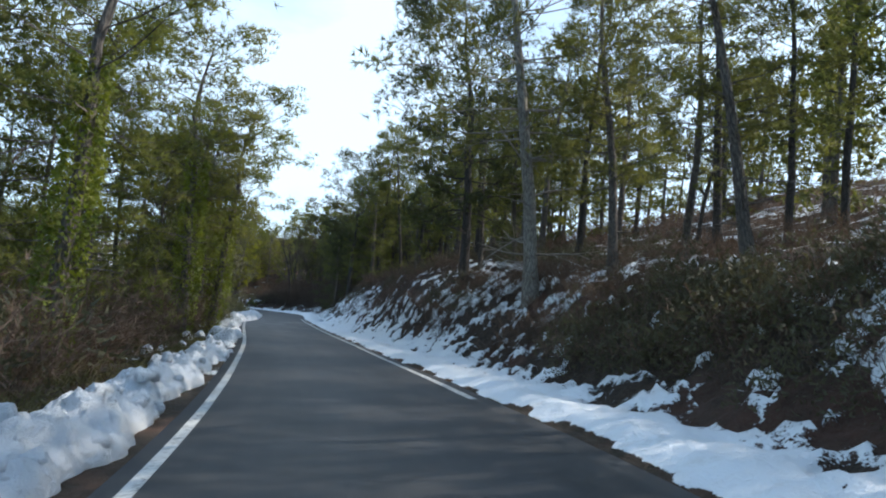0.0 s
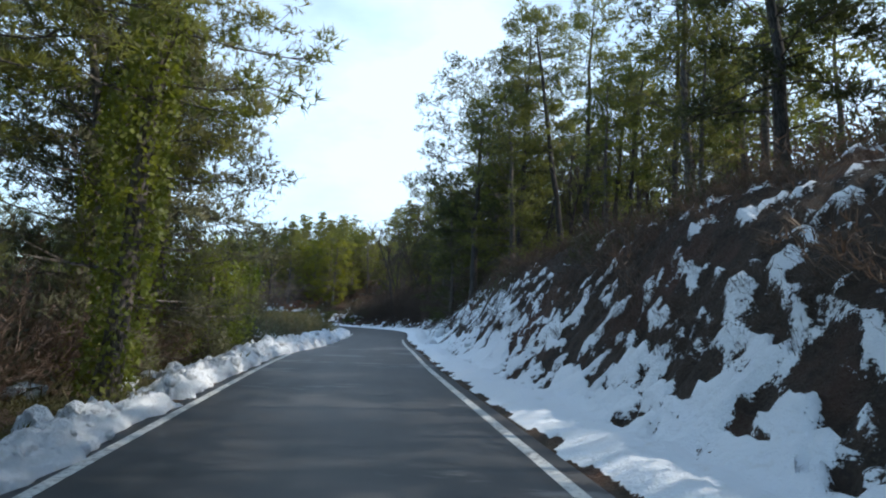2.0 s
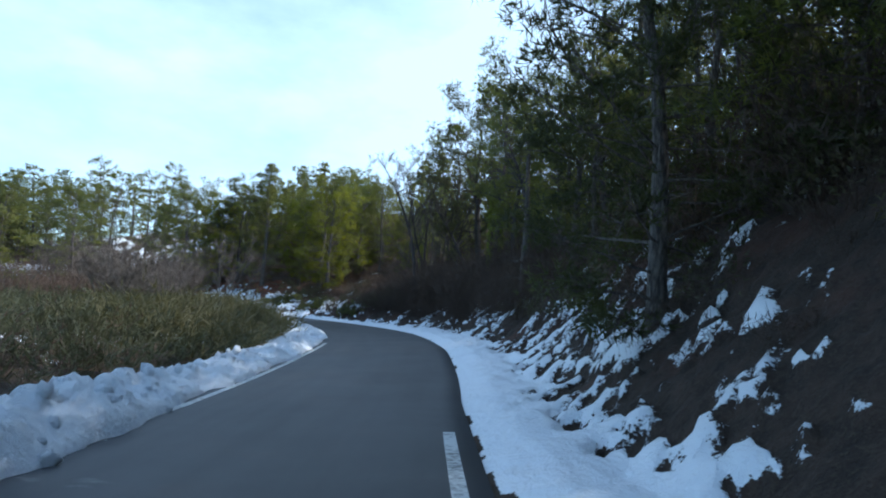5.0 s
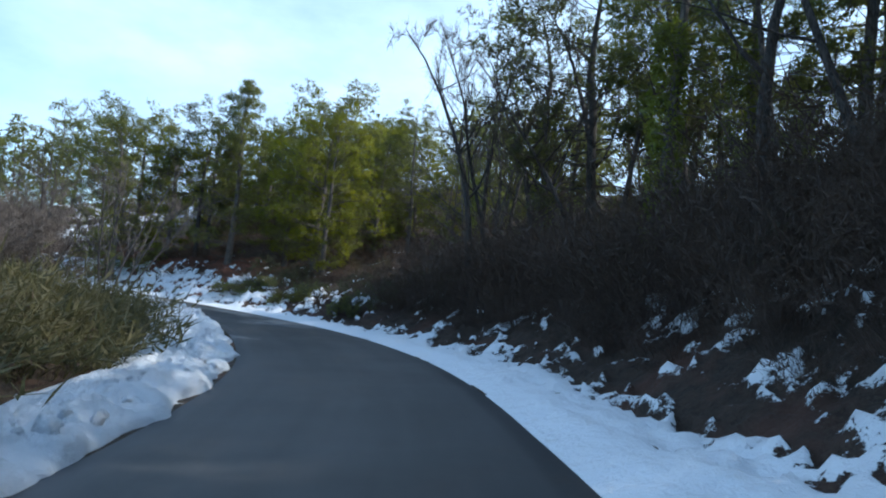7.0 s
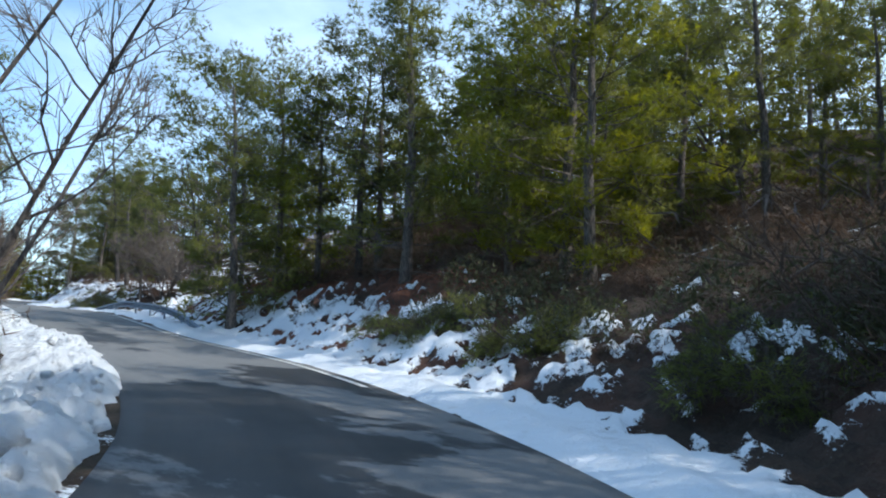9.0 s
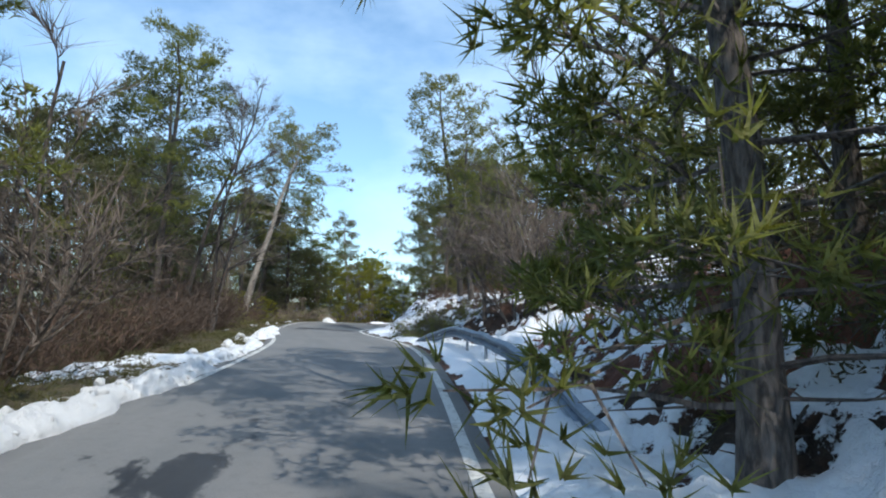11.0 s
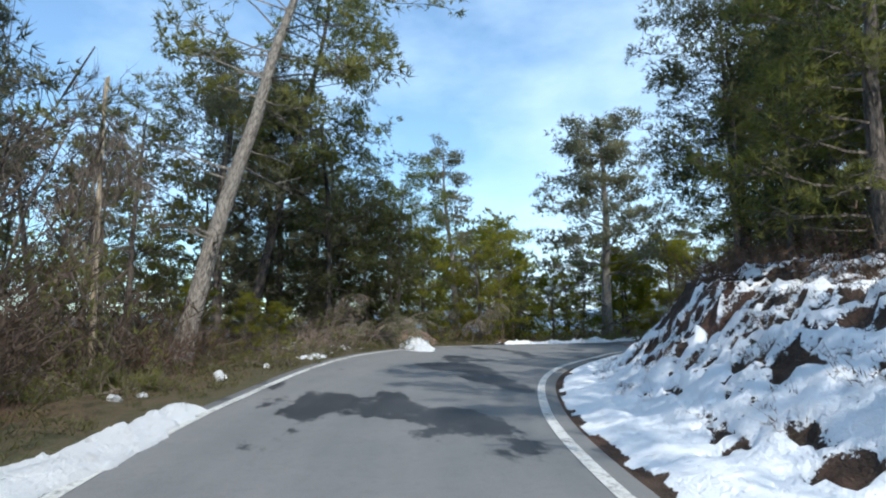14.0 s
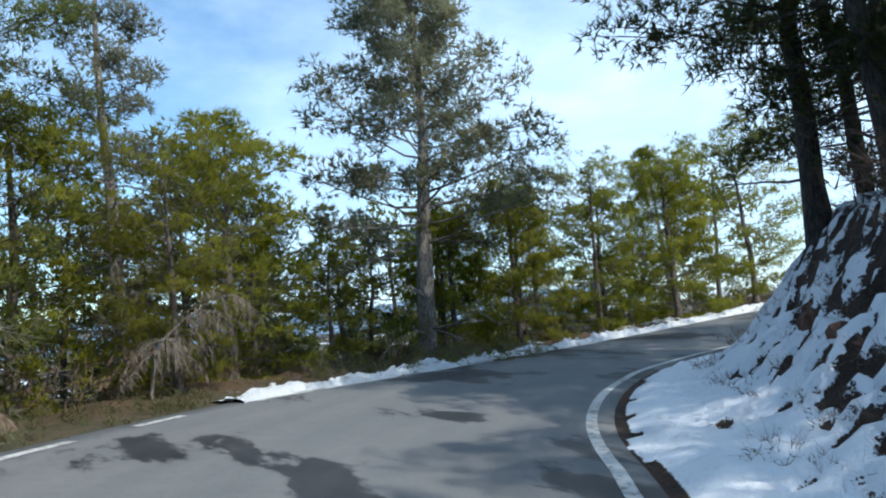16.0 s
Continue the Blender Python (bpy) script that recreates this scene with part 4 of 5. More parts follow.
PROTO["far_b"] = pine(19, 12.0, 0.10, 2.7, 38, NEEDLES, BARK, "distant pine with a narrow crown", shape="cone", dead=2, **FAR)
PROTO["wood_tall"] = pine(27, 13.0, 0.22, 2.8, 43, NEEDLES, BARK, "forest pine with a high crown and bare trunk", dead=8, **DEEP)
PROTO["wood_slim"] = pine(28, 12.0, 0.32, 2.1, 32, NEEDLES, BARK_DARK, "thin dark pine deep in the wood", dead=10, girth=0.7, **DEEP)
PROTO["lone"] = pine(23, 9.6, 0.34, 3.6, 70, NEEDLES_GREY, BARK_PALE, "lone spreading pine with a bare lower trunk", shape="broad", dead=10, girth=1.5, wide=0.46, twigs=10)
PROTO["pale_lean"] = pine(24, 12.0, 0.52, 3.1, 46, NEEDLES, BARK_PALE, "leaning pine with a pale grey trunk", dead=9, girth=1.1)
# sun on this crown is put into the brighter needle colour
PROTO["layered"] = pine(25, 9.5, 0.12, 3.7, 62, NEEDLES_BRIGHT, BARK, "spreading pine with layered branches, sunlight painted into its yellow-green needles", shape="flat", dead=4, wide=0.46, twigs=9)
PROTO["spire"] = pine(26, 11.5, 0.12, 3.0, 70, NEEDLES, BARK, "pine rising to a narrow spire", shape="cone", dead=4, wide=0.46)
PROTO["ivy"] = ivy_pine(21, 11.0, 6.5, "pine with its trunk wrapped in green ivy")
PROTO["ivy_b"] = ivy_pine(22, 9.5, 8.0, "ivy-smothered pine beside the road")
PROTO["ivy_bush"] = ivy_bush(41, 4.2, 1.35, "yellow-green dome of ivy over a broken stem")
PROTO["bare"] = bare_tree(31, 7.0, 5, BARK, "pale leafless tree with many thin stems")
PROTO["bare_dark"] = bare_tree(32, 9.5, 2, BARK_DARK, "dark leafless forked tree", 0.25)
PROTO["bare_tall"] = bare_tree(33, 11.0, 1, BARK_DARK, "tall dark leafless oak in the wood")
PROTO["brush"] = bare_tree(34, 3.6, 8, BARK, "leafless brown thicket of thin stems", 0.5, 1500, "bare_shrub", "bare shrubs")


def plant(kind, x, y, high=None, turn=None, lean=0.0, lean_to=0.0, sink=0.05, z=None, label=""):
    """Sets a tree on the ground: its height, turn, and lean in degrees towards a heading."""
    proto = PROTO[kind]
    base = {"tall": 14, "tall_b": 14, "slim": 13, "dense": 9, "dense_grey": 9, "dense_b": 10, "dark_broad": 10, "broad_pale": 12, "young": 6.5, "grey": 12, "far": 11, "far_b": 12,
            "lone": 9.6, "wood_tall": 13, "wood_slim": 12, "pale_lean": 12, "layered": 9.5, "spire": 11.5, "ivy": 11, "ivy_bush": 4.2, "ivy_b": 9.5, "bare": 7, "bare_dark": 9.5, "bare_tall": 11, "brush": 3.6}[kind]
    k = (high or base) / base
    turn = random.uniform(0, 360) if turn is None else turn
    z = float(ground_z(x, y)[0]) if z is None else z
    tip = Matrix.Rotation(radians(lean), 4, Vector((-math.cos(radians(lean_to)), -math.sin(radians(lean_to)), 0)))
    m = Matrix.Translation((x, y, z - sink)) @ tip @ Matrix.Rotation(radians(turn), 4, "Z") @ Matrix.Scale(k, 4)
    if kind in USED and kind in ("far", "far_b"):
        # trees deep in the wood are joined into one mesh for wood and one for needles
        for ob in proto.children:
            me = ob.data
            v = np.empty(len(me.vertices) * 3, np.float32)
            me.vertices.foreach_get("co", v)
            mm = np.array(m)
            v = v.reshape(-1, 3) @ mm[:3, :3].T + mm[:3, 3]
            k = me.polygons[0].loop_total
            f = np.empty(len(me.polygons) * k, np.int32)
            me.loops.foreach_get("vertex_index", f)
            DISTANT["crown" if k == 3 else "wood"].add(v, f.reshape(-1, k))
            if k == 3:
                cn = CROWN_N[me.name] @ mm[:3, :3].T
                DISTANT_N.append(cn / np.linalg.norm(cn, axis=1)[:, None])
        return None
    if kind in USED:
        ob = copy_thing(proto, m)
    else:
        USED.add(kind)
        ob = proto
        ob.matrix_basis = m
    return tagged(ob, label)

# single trees that stand out: kind, place, height, lean in degrees and the heading that it leans to
HEROES = [
    # right bank, first stretch
    ("broad_pale", 2.5, 17.9, 13.0, 3, 90), ("tall", 4.3, 16.2, 14.0, 3, 90), ("tall_b", 5.9, 12.2, 14.0, 11, 90),
    ("slim", 10.0, 23.2, 14.0, 2, 90), ("dark_broad", 0.8, 25.0, 11.0, 4, 80), ("tall", 1.6, 29.0, 11.0, 3, 90), ("tall_b", 2.9, 26.6, 12.5, 4, 90),
    ("slim", -5.4, 51.4, 11.0, 3, 90), ("dense", -6.9, 56.0, 8.5, 0, 0), ("tall", -2.0, 42.5, 9.0, 2, 90), ("dark_broad", 1.8, 37.0, 9.5, 3, 90), ("dense", 4.0, 34.5, 9.0, 0, 0), ("tall", 0.6, 40.5, 9.5, 0, 0), ("dense", -8.4, 61.0, 8.0, 0, 0),
    ("slim", -4.8, 58.6, 12.0, 0, 0), ("tall_b", -12.8, 72.6, 14.5, 0, 0), ("tall", -10.9, 67.4, 12.5, 0, 0), ("dense", -10.3, 66.2, 7.0, 0, 0), ("slim", -3.4, 49.0, 11.0, 4, 90), ("slim", -2.2, 52.5, 12.0, 4, 90),
    # mostly unseen trees beside the start, added to shade the left snow bank
    ("dense_b", 6.6, 4.0, 12.0, 0, 0), ("tall", 8.4, 7.4, 13.0, 0, 0), ("dense", 9.0, 1.0, 11.0, 0, 0), ("tall", 6.2, -2.4, 12.0, 0, 0), ("tall_b", 9.6, 12.6, 14.0, 3, 90),
    # right side, out in front of the deep wood
    ("tall", -6.4, 66.0, 12.0, 4, 100), ("bare_tall", -9.6, 70.4, 11.0, 6, 80), ("slim", -8.4, 73.2, 12.0, 3, 80), ("tall_b", -11.4, 75.4, 12.5, 4, 90),
    ("bare_dark", -12.2, 79.2, 11.0, 4, 80), ("tall", -13.4, 82.4, 12.0, 3, 80), ("ivy", -15.6, 84.4, 11.0, 0, 0), ("slim", -14.6, 87.2, 12.0, 4, 60),
    ("bare_tall", -17.4, 91.4, 12.0, 0, 0), ("ivy", -19.6, 94.2, 11.0, 3, 60), ("tall", -16.2, 95.2, 13.0, 0, 0), ("bare_tall", -22.2, 99.6, 10.0, 0, 0), ("bare_dark", -20.6, 90.8, 9.0, 4, 60), ("bare_tall", -14.2, 80.4, 11.0, 5, 80), ("bare_tall", -18.6, 96.4, 11.0, 5, 80), ("ivy", -13.2, 86.0, 11.0, 4, 60),
    # left side, first stretch
    ("ivy", -7.6, 12.6, 11.0, 0, 0), ("dense_b", -10.4, 18.4, 11.0, 0, 0), ("dense_b", -11.6, 14.0, 12.0, 0, 0), ("dense_grey", -13.4, 32.4, 9.5, 0, 0), ("ivy", -10.4, 26.0, 9.5, 0, 0), ("tall", -11.6, 18.0, 11.0, 0, 0), ("ivy", -10.6, 29.6, 11.0, 3, -80), ("ivy", -12.8, 31.6, 10.5, 4, -80), ("tall", -13.8, 27.6, 12.5, 6, -80),
    ("slim", -13.4, 22.8, 10.5, 0, 0), ("ivy_b", -12.6, 33.2, 9.5, 0, 0), ("ivy_b", -15.4, 35.2, 9.5, 0, 0), ("dense", -14.8, 34.6, 9.5, 0, 0),
    ("ivy_bush", -15.0, 40.8, 4.2, 0, 0), ("ivy_bush", -13.6, 37.6, 3.4, 0, 0), ("dense", -15.4, 37.8, 9.5, 0, 0), ("dense_grey", -13.7, 35.4, 8.0, 0, 0), ("slim", -15.4, 30.0, 10.0, 0, 0), ("bare", -15.3, 41.2, 5.6, 12, -60),
    # the wood facing the road in the left bend
    ("bare_tall", -21.2, 89.4, 11.0, 4, 90), ("bare", -21.6, 92.2, 11.0, 3, 120), ("dark_broad", -17.4, 90.6, 11.5, 3, 90), ("tall_b", -18.6, 94.6, 12.5, 0, 0),
    ("bare_tall", -22.5, 95.5, 11.0, 5, 60), ("bare_tall", -19.5, 92.5, 11.0, 8, 60), ("bare_dark", -17.0, 88.5, 10.0, 6, 60), ("ivy", -23.6, 99.2, 8.0, 0, 0),
    ("bare", -34.2, 87.0, 8.0, 4, -40), ("bare", -38.5, 87.6, 6.5, 0, 0), ("brush", -41.0, 88.6, 4.0, 0, 0), ("brush", -36.8, 86.0, 4.0, 0, 0),
    # before and after the steel barrier
    ("dense_b", -50.0, 91.0, 8.6, 0, 0), ("brush", -47.0, 90.6, 4.2, 0, 0), ("brush", -52.5, 92.2, 4.4, 0, 0), ("brush", -57.5, 104.6, 4.2, 0, 0),
    ("brush", -61.0, 105.0, 4.6, 0, 0), ("brush", -63.5, 105.6, 4.0, 0, 0), ("tall_b", -67.6, 106.2, 13.5, 2, 170), ("tall", -62.7, 104.6, 9.0, 2, 170),
    ("slim", -69.3, 106.4, 10.0, 4, -170), ("bare_dark", -60.0, 107.0, 9.0, 0, 0),
    ("bare_dark", -68.8, 95.4, 9.0, 9, -30), ("bare_dark", -67.0, 94.0, 9.0, 6, -30), ("slim", -64.0, 93.6, 9.0, 5, -20), ("dense", -61.5, 91.5, 9.0, 0, 0), ("tall", -66.2, 91.4, 9.0, 0, 0), ("dense_grey", -69.5, 91.2, 6.5, 0, 0), ("dense_grey", -76.4, 93.0, 6.5, 0, 0),
    ("pale_lean", -84.2, 97.4, 13.0, 14, 0), ("slim", -89.0, 98.4, 12.5, 17, 27), ("young", -85.5, 98.8, 1.8, 0, 0), ("young", -85.2, 97.6, 2.1, 0, 0), ("young", -86.8, 99.5, 1.6, 0, 0), ("brush", -76.0, 94.6, 3.4, 0, 0), ("bare_dark", -74.6, 94.4, 7.5, 4, 60), ("dense_grey", -77.6, 93.2, 7.5, 0, 0),
    ("dense_grey", -80.8, 92.6, 9.3, 0, 0), ("bare", -82.4, 94.4, 8.5, 3, 90), ("bare", -79.2, 93.4, 8.0, 2, 60), ("bare_dark", -84.6, 90.6, 11.0, 0, 0), ("tall", -86.5, 95.6, 11.0, 4, -20), ("grey", -84.0, 92.6, 11.5, 0, 0), ("dense_grey", -91.4, 99.4, 8.0, 0, 0), ("dense_grey", -89.0, 97.6, 8.5, 0, 0), ("dense_b", -95.6, 101.8, 8.0, 0, 0),
    ("dense_grey", -93.0, 99.0, 9.0, 0, 0), ("young", -96.2, 105.4, 6.0, 0, 0), ("dense", -93.0, 102.6, 7.4, 0, 0),
    ("grey", -97.9, 107.3, 10.2, 0, 0), ("dense", -99.4, 110.6, 6.0, 0, 0), ("lone", -99.1, 115.6, 11.2, 0, 0),
    ("dense", -99.5, 100.5, 10.0, 0, 0), ("young", -99.5, 117.0, 5.6, 0, 0), ("young", -100.2, 120.5, 6.2, 0, 0), ("young", -99.4, 124.0, 6.0, 0, 0),
    ("grey", -101.5, 122.6, 7.5, 0, 0), ("young", -98.6, 127.6, 6.6, 0, 0), ("grey", -100.5, 130.0, 8.0, 0, 0), ("young", -102.6, 118.6, 6.0, 0, 0),
    ("dark_broad", -88.0, 115.6, 9.5, 0, 0), ("dark_broad", -86.4, 114.2, 8.5, 3, 80), ("dark_broad", -88.4, 118.8, 9.0, 4, 80), ("tall", -84.6, 112.6, 8.5, 0, 0), ("tall", -82.6, 113.4, 10.0, 3, 80), ("dense_b", -85.0, 117.4, 9.5, 0, 0), ("tall", -81.6, 112.8, 9.0, 4, 80), ("dense", -73.0, 110.2, 7.5, 0, 0), ("dense_b", -76.4, 111.4, 7.5, 0, 0), ("dense", -75.2, 109.8, 6.0, 0, 0), ("dense", -78.0, 110.4, 5.0, 0, 0), ("dense", -79.6, 111.2, 7.5, 0, 0),
    ("dense", -86.8, 115.6, 8.5, 3, 80), ("dense", -83.8, 114.4, 8.5, 2, 80), ("slim", -86.6, 118.0, 10.0, 5, 80), ("slim", -82.2, 115.6, 10.0, 0, 0),
    # ivy-clad trunks at the edge of the first wood
    ("ivy", -9.5, 23.6, 11.5, 2, 90), ("tall", -12.2, 26.5, 12.5, 3, -80),
    ("dense", -103.0, 108.5, 7.5, 0, 0), ("dense", -104.5, 112.5, 7.5, 0, 0), ("dense", -104.0, 116.5, 7.0, 0, 0),
]
# trees known by the height of their tops: kind, place, top above the plan's zero, lean and heading
TOPPED = [
    ("layered", -31.8, 99.0, 10.6, 0, 0), ("dense_b", -33.2, 100.6, 12.3, 0, 0), ("spire", -38.6, 100.4, 13.8, 0, 0), ("dense_b", -45.4, 98.9, 10.9, 0, 0), ("dense_b", -46.9, 102.0, 12.0, 0, 0), ("layered", -43.6, 101.2, 10.8, 0, 0),
    ("tall", -29.0, 104.4, 13.0, 0, 0), ("dense_b", -36.0, 104.6, 11.2, 0, 0), ("tall_b", -41.6, 102.4, 12.0, 0, 0), ("dense", -50.5, 102.8, 9.5, 0, 0),
    ("layered", -35.8, 102.0, 11.5, 0, 0), ("dense_b", -26.4, 104.8, 10.5, 0, 0), ("tall", -42.8, 106.0, 11.0, 0, 0),
    ("dark_broad", -7.7, 52.4, 13.0, 0, 0), ("dense", -9.6, 57.4, 11.0, 0, 0), ("dense_b", -5.6, 48.6, 11.6, 0, 0), ("dense_b", -7.0, 56.0, 12.4, 0, 0),
    ("dark_broad", -41.8, 101.6, 10.8, 0, 0), ("layered", -95.6, 107.8, 7.6, 0, 0), ("young", -97.6, 109.4, 8.0, 0, 0),
    ("young", -100.4, 117.2, 7.6, 0, 0), ("young", -99.4, 119.6, 8.6, 0, 0), ("layered", -98.6, 122.8, 9.4, 0, 0), ("young", -97.6, 126.0, 10.0, 0, 0), ("layered", -96.4, 129.4, 11.0, 0, 0), ("young", -100.6, 113.2, 6.6, 0, 0),
    ("dark_broad", -71.2, 93.6, 12.5, 0, 0), ("dark_broad", -90.8, 101.0, 10.4, 0, 0), ("dense_b", -94.6, 104.0, 9.8, 0, 0), ("dense", -93.2, 103.6, 9.2, 0, 0), ("dense", -96.2, 103.0, 10.2, 0, 0),
    ("dense_b", -75.6, 108.1, 11.8, 0, 0), ("tall", -78.4, 109.0, 10.5, 0, 0),
]
for kind, x, y, top, lean, lean_to in TOPPED:
    plant(kind, x, y, top - float(ground_z(x, y)[0]), lean=lean, lean_to=lean_to)
for kind, x, y, high, lean, lean_to in HEROES:
    plant(kind, x, y, high, lean=lean, lean_to=lean_to, label="low bushy pine seedling on the grassy verge" if kind == "young" and high < 2.5 else "")


def wood(kinds, s0, s1, d0, d1, count, low=0.8, top=1.15, gap=2.2, seed=0):
    """Scatters trees along a stretch of the road, none too near another."""
    rng = random.Random(seed)
    put = []
    tries = 0
    while len(put) < count and tries < count * 30:
        tries += 1
        s, d = rng.uniform(s0, s1), rng.uniform(d0, d1)
        x, y = (float(a) for a in on_plan(s, d))
        _, dn = near_line(x, y)
        if abs(dn[0]) < min(abs(d0), abs(d1)):
            continue
        if any((x - a) ** 2 + (y - b) ** 2 < gap * gap for a, b in put) or any((x - h[1]) ** 2 + (y - h[2]) ** 2 < 3 for h in HEROES + TOPPED):
            continue
        put.append((x, y))
        kind = rng.choice(kinds)
        base = {"tall": 12, "tall_b": 12, "slim": 12, "dense": 8, "dense_b": 9, "young": 5.5, "grey": 10, "far": 9, "far_b": 10, "layered": 8.5, "wood_tall": 12, "wood_slim": 11,
                "ivy": 10, "ivy_b": 9, "bare": 6, "bare_dark": 8.5, "bare_tall": 10, "brush": 3.2}[kind]
        plant(kind, x, y, base * rng.uniform(low, top), rng.uniform(0, 360), rng.uniform(0, 5), rng.uniform(0, 360))


Y = lambda y: run_of(y=y)
X = lambda x: run_of(x=x)
wood(["wood_tall", "wood_slim", "wood_slim"], Y(-2), Y(36), 10.5, 22, 12, gap=2.8, seed=1)
wood(["far", "far_b"], Y(-6), Y(36), 19, 40, 24, seed=2, gap=2.6)
wood(["far", "far_b"], Y(36), Y(60), 22, 40, 10, seed=72, gap=3)
wood(["bare_tall", "wood_slim"], Y(4), Y(30), 9.5, 18, 6, seed=73, gap=1.8)
wood(["wood_slim", "wood_tall", "bare_tall"], Y(34), Y(66), 9.0, 20, 18, seed=3)
wood(["wood_slim", "wood_tall"], Y(-4), Y(38), -15, -10.5, 4, gap=4, seed=4)
wood(["far", "wood_tall"], Y(-4), Y(38), -26, -14.5, 5, gap=3.5, seed=74)
wood(["bare_tall", "wood_slim", "bare_dark", "wood_tall", "dense"], Y(56), Y(86), 7.0, 16, 32, gap=1.7, seed=6)
wood(["wood_tall", "far", "wood_slim"], Y(52), Y(80), 11, 26, 26, seed=18)
wood(["far", "dense_b", "layered"], X(-35), X(-46), 12.5, 22, 9, low=0.7, top=1.0, seed=7)
wood(["far"], Y(90), X(-33), 15.0, 24, 5, low=0.6, top=0.8, seed=27)
wood(["far", "far_b"], Y(66), X(-56), 18, 40, 46, seed=8, gap=2.6, low=0.7, top=1.0)
wood(["far", "far_b", "far"], Y(60), X(-58), -60, -30, 30, low=0.55, top=0.9, seed=9, gap=3.2)
wood(["far", "far_b"], X(-44), X(-62), 12, 30, 24, seed=81, gap=2.6, low=0.6, top=0.85)
wood(["brush", "bare"], Y(80), X(-46), -13, -6.5, 8, seed=10)
wood(["bare", "far"], X(-38), X(-54), -20, -7, 10, low=0.7, top=0.95, seed=11)
wood(["bare_dark", "far", "wood_slim"], X(-56), X(-78), -17, -7.0, 18, low=0.7, top=1.0, seed=12)
wood(["far", "grey"], X(-80), X(-95), -22, -9.0, 12, low=0.7, top=1.0, seed=13)
wood(["far", "dense", "far"], X(-84), RUN[-1] - 10, -19, -8.5, 22, low=0.6, top=0.9, seed=31)
wood(["far"], X(-70), RUN[-1] - 2, -75, -34, 60, low=0.8, top=1.1, seed=32, gap=2.8)
wood(["far"], X(-58), RUN[-1] - 6, -40, -16, 26, low=0.7, top=1.0, seed=16, gap=3.2)
wood(["wood_tall", "wood_slim"], X(-60), X(-74), 13.0, 24, 3, seed=15)
wood(["wood_tall", "far"], X(-74), RUN[-1] - 8, 11.0, 22, 14, seed=17)

CROWNS = DISTANT["crown"]
tagged(new("distant_wood", mesh_np("distant_wood", np.concatenate(CROWNS.v), np.concatenate(CROWNS.f), NEEDLES, smooth=True, normals=np.concatenate(DISTANT_N))),
       "needle crowns of the distant pine wood", "wood", kind="stuff")
tagged(new("distant_trunks", DISTANT["wood"].mesh("distant_trunks", BARK)), "trunks and limbs of the distant pine wood", "wood", kind="stuff")


# ---- undergrowth ----
def twig_clump(rng, high, wide, stems, mat_blades):
    """One low clump: arching thin stems as narrow blades, with small leaves."""
    a = rng.uniform(0, 2 * np.pi, stems)
    lay = rng.normal(size=2) * 0.3
    r = wide * 0.35 * np.sqrt(rng.uniform(0, 1, stems))
    base = np.stack([np.cos(a) * r, np.sin(a) * r, np.full(stems, -0.05)], 1)
    way = np.stack([np.cos(a) * rng.uniform(0.1, 1.3, stems) + lay[0], np.sin(a) * rng.uniform(0.1, 1.3, stems) + lay[1], np.ones(stems)], 1)
    way /= np.linalg.norm(way, axis=1)[:, None]
    ln = high * rng.uniform(0.5, 1.15, (stems, 1))
    mid, tip = base + way * ln * 0.55, base + way * ln + rng.normal(size=(stems, 3)) * high * 0.20
    side = np.cross(way, rng.normal(size=(stems, 3)))
    side /= np.linalg.norm(side, axis=1)[:, None]
    w = 0.004 + 0.002 * high
    v = [np.stack([base - side * w, base + side * w, mid], 1).reshape(-1, 3), np.stack([mid - side * w * 0.8, mid + side * w * 0.8, tip], 1).reshape(-1, 3)]
    at = np.concatenate([mid + (tip - mid) * g for g in rng.uniform(-0.3, 1.0, mat_blades)])
    lv, _ = blades(rng, at, np.tile(way, (mat_blades, 1)), 2, 0.13 + 0.05 * high, 0.020, 1.0, 0.1)
    v.append(lv)
    return np.concatenate(v)


def leaf_clump(rng, high, wide, count, size):
    """One evergreen bush: broad small leaves filling an uneven dome."""
    n = count
    d = rng.normal(size=(n, 3))
    d /= np.linalg.norm(d, axis=1)[:, None]
    d[:, 2] = np.abs(d[:, 2])
    r = rng.uniform(0.45, 1.0, n) ** 0.5 * (0.65 + 0.6 * fbm(d[:, 0] * 2.2 + 5, d[:, 1] * 2.2 + 5 + d[:, 2], int(rng.integers(1e6)), 2))
    at = d * r[:, None] * [wide * 0.5, wide * 0.5, high]
    v, _ = blades(rng, at, d, 1, size * 1.6, size * 0.6, 1.1, 0.2)
    return v


def scatter(name, clumps, places, mat, label, category, sizes=(0.7, 1.3), seed=0):
    """Many clumps as one mesh of kind stuff."""
    rng = np.random.default_rng(seed)
    out = []
    for x, y, z in places:
        c = clumps[int(rng.integers(len(clumps)))]
        a, k = rng.uniform(0, 2 * np.pi), rng.uniform(*sizes)
        R = np.array([[math.cos(a), -math.sin(a), 0], [math.sin(a), math.cos(a), 0], [0, 0, 1]]) * k
        out.append(c @ R.T + [x, y, z])
    v = np.concatenate(out)
    ob = new(name, mesh_np(name, v, np.arange(len(v)).reshape(-1, 3), mat))
    return tagged(ob, label, category, kind="stuff")


def spots_beside(s0, s1, d0, d1, count, seed, keep=None):
    rng = np.random.default_rng(seed)
    s, d = rng.uniform(s0, s1, count), rng.uniform(d0, d1, count)
    x, y = on_plan(s, d)
    sn, dn = near_line(x, y)
    ok = np.abs(dn) > min(abs(d0), abs(d1)) - 0.3
    if keep is not None:
        ok &= fbm(x * 0.25, y * 0.25, seed + 5, 3) > keep
    z = lift(sn, dn, x, y)
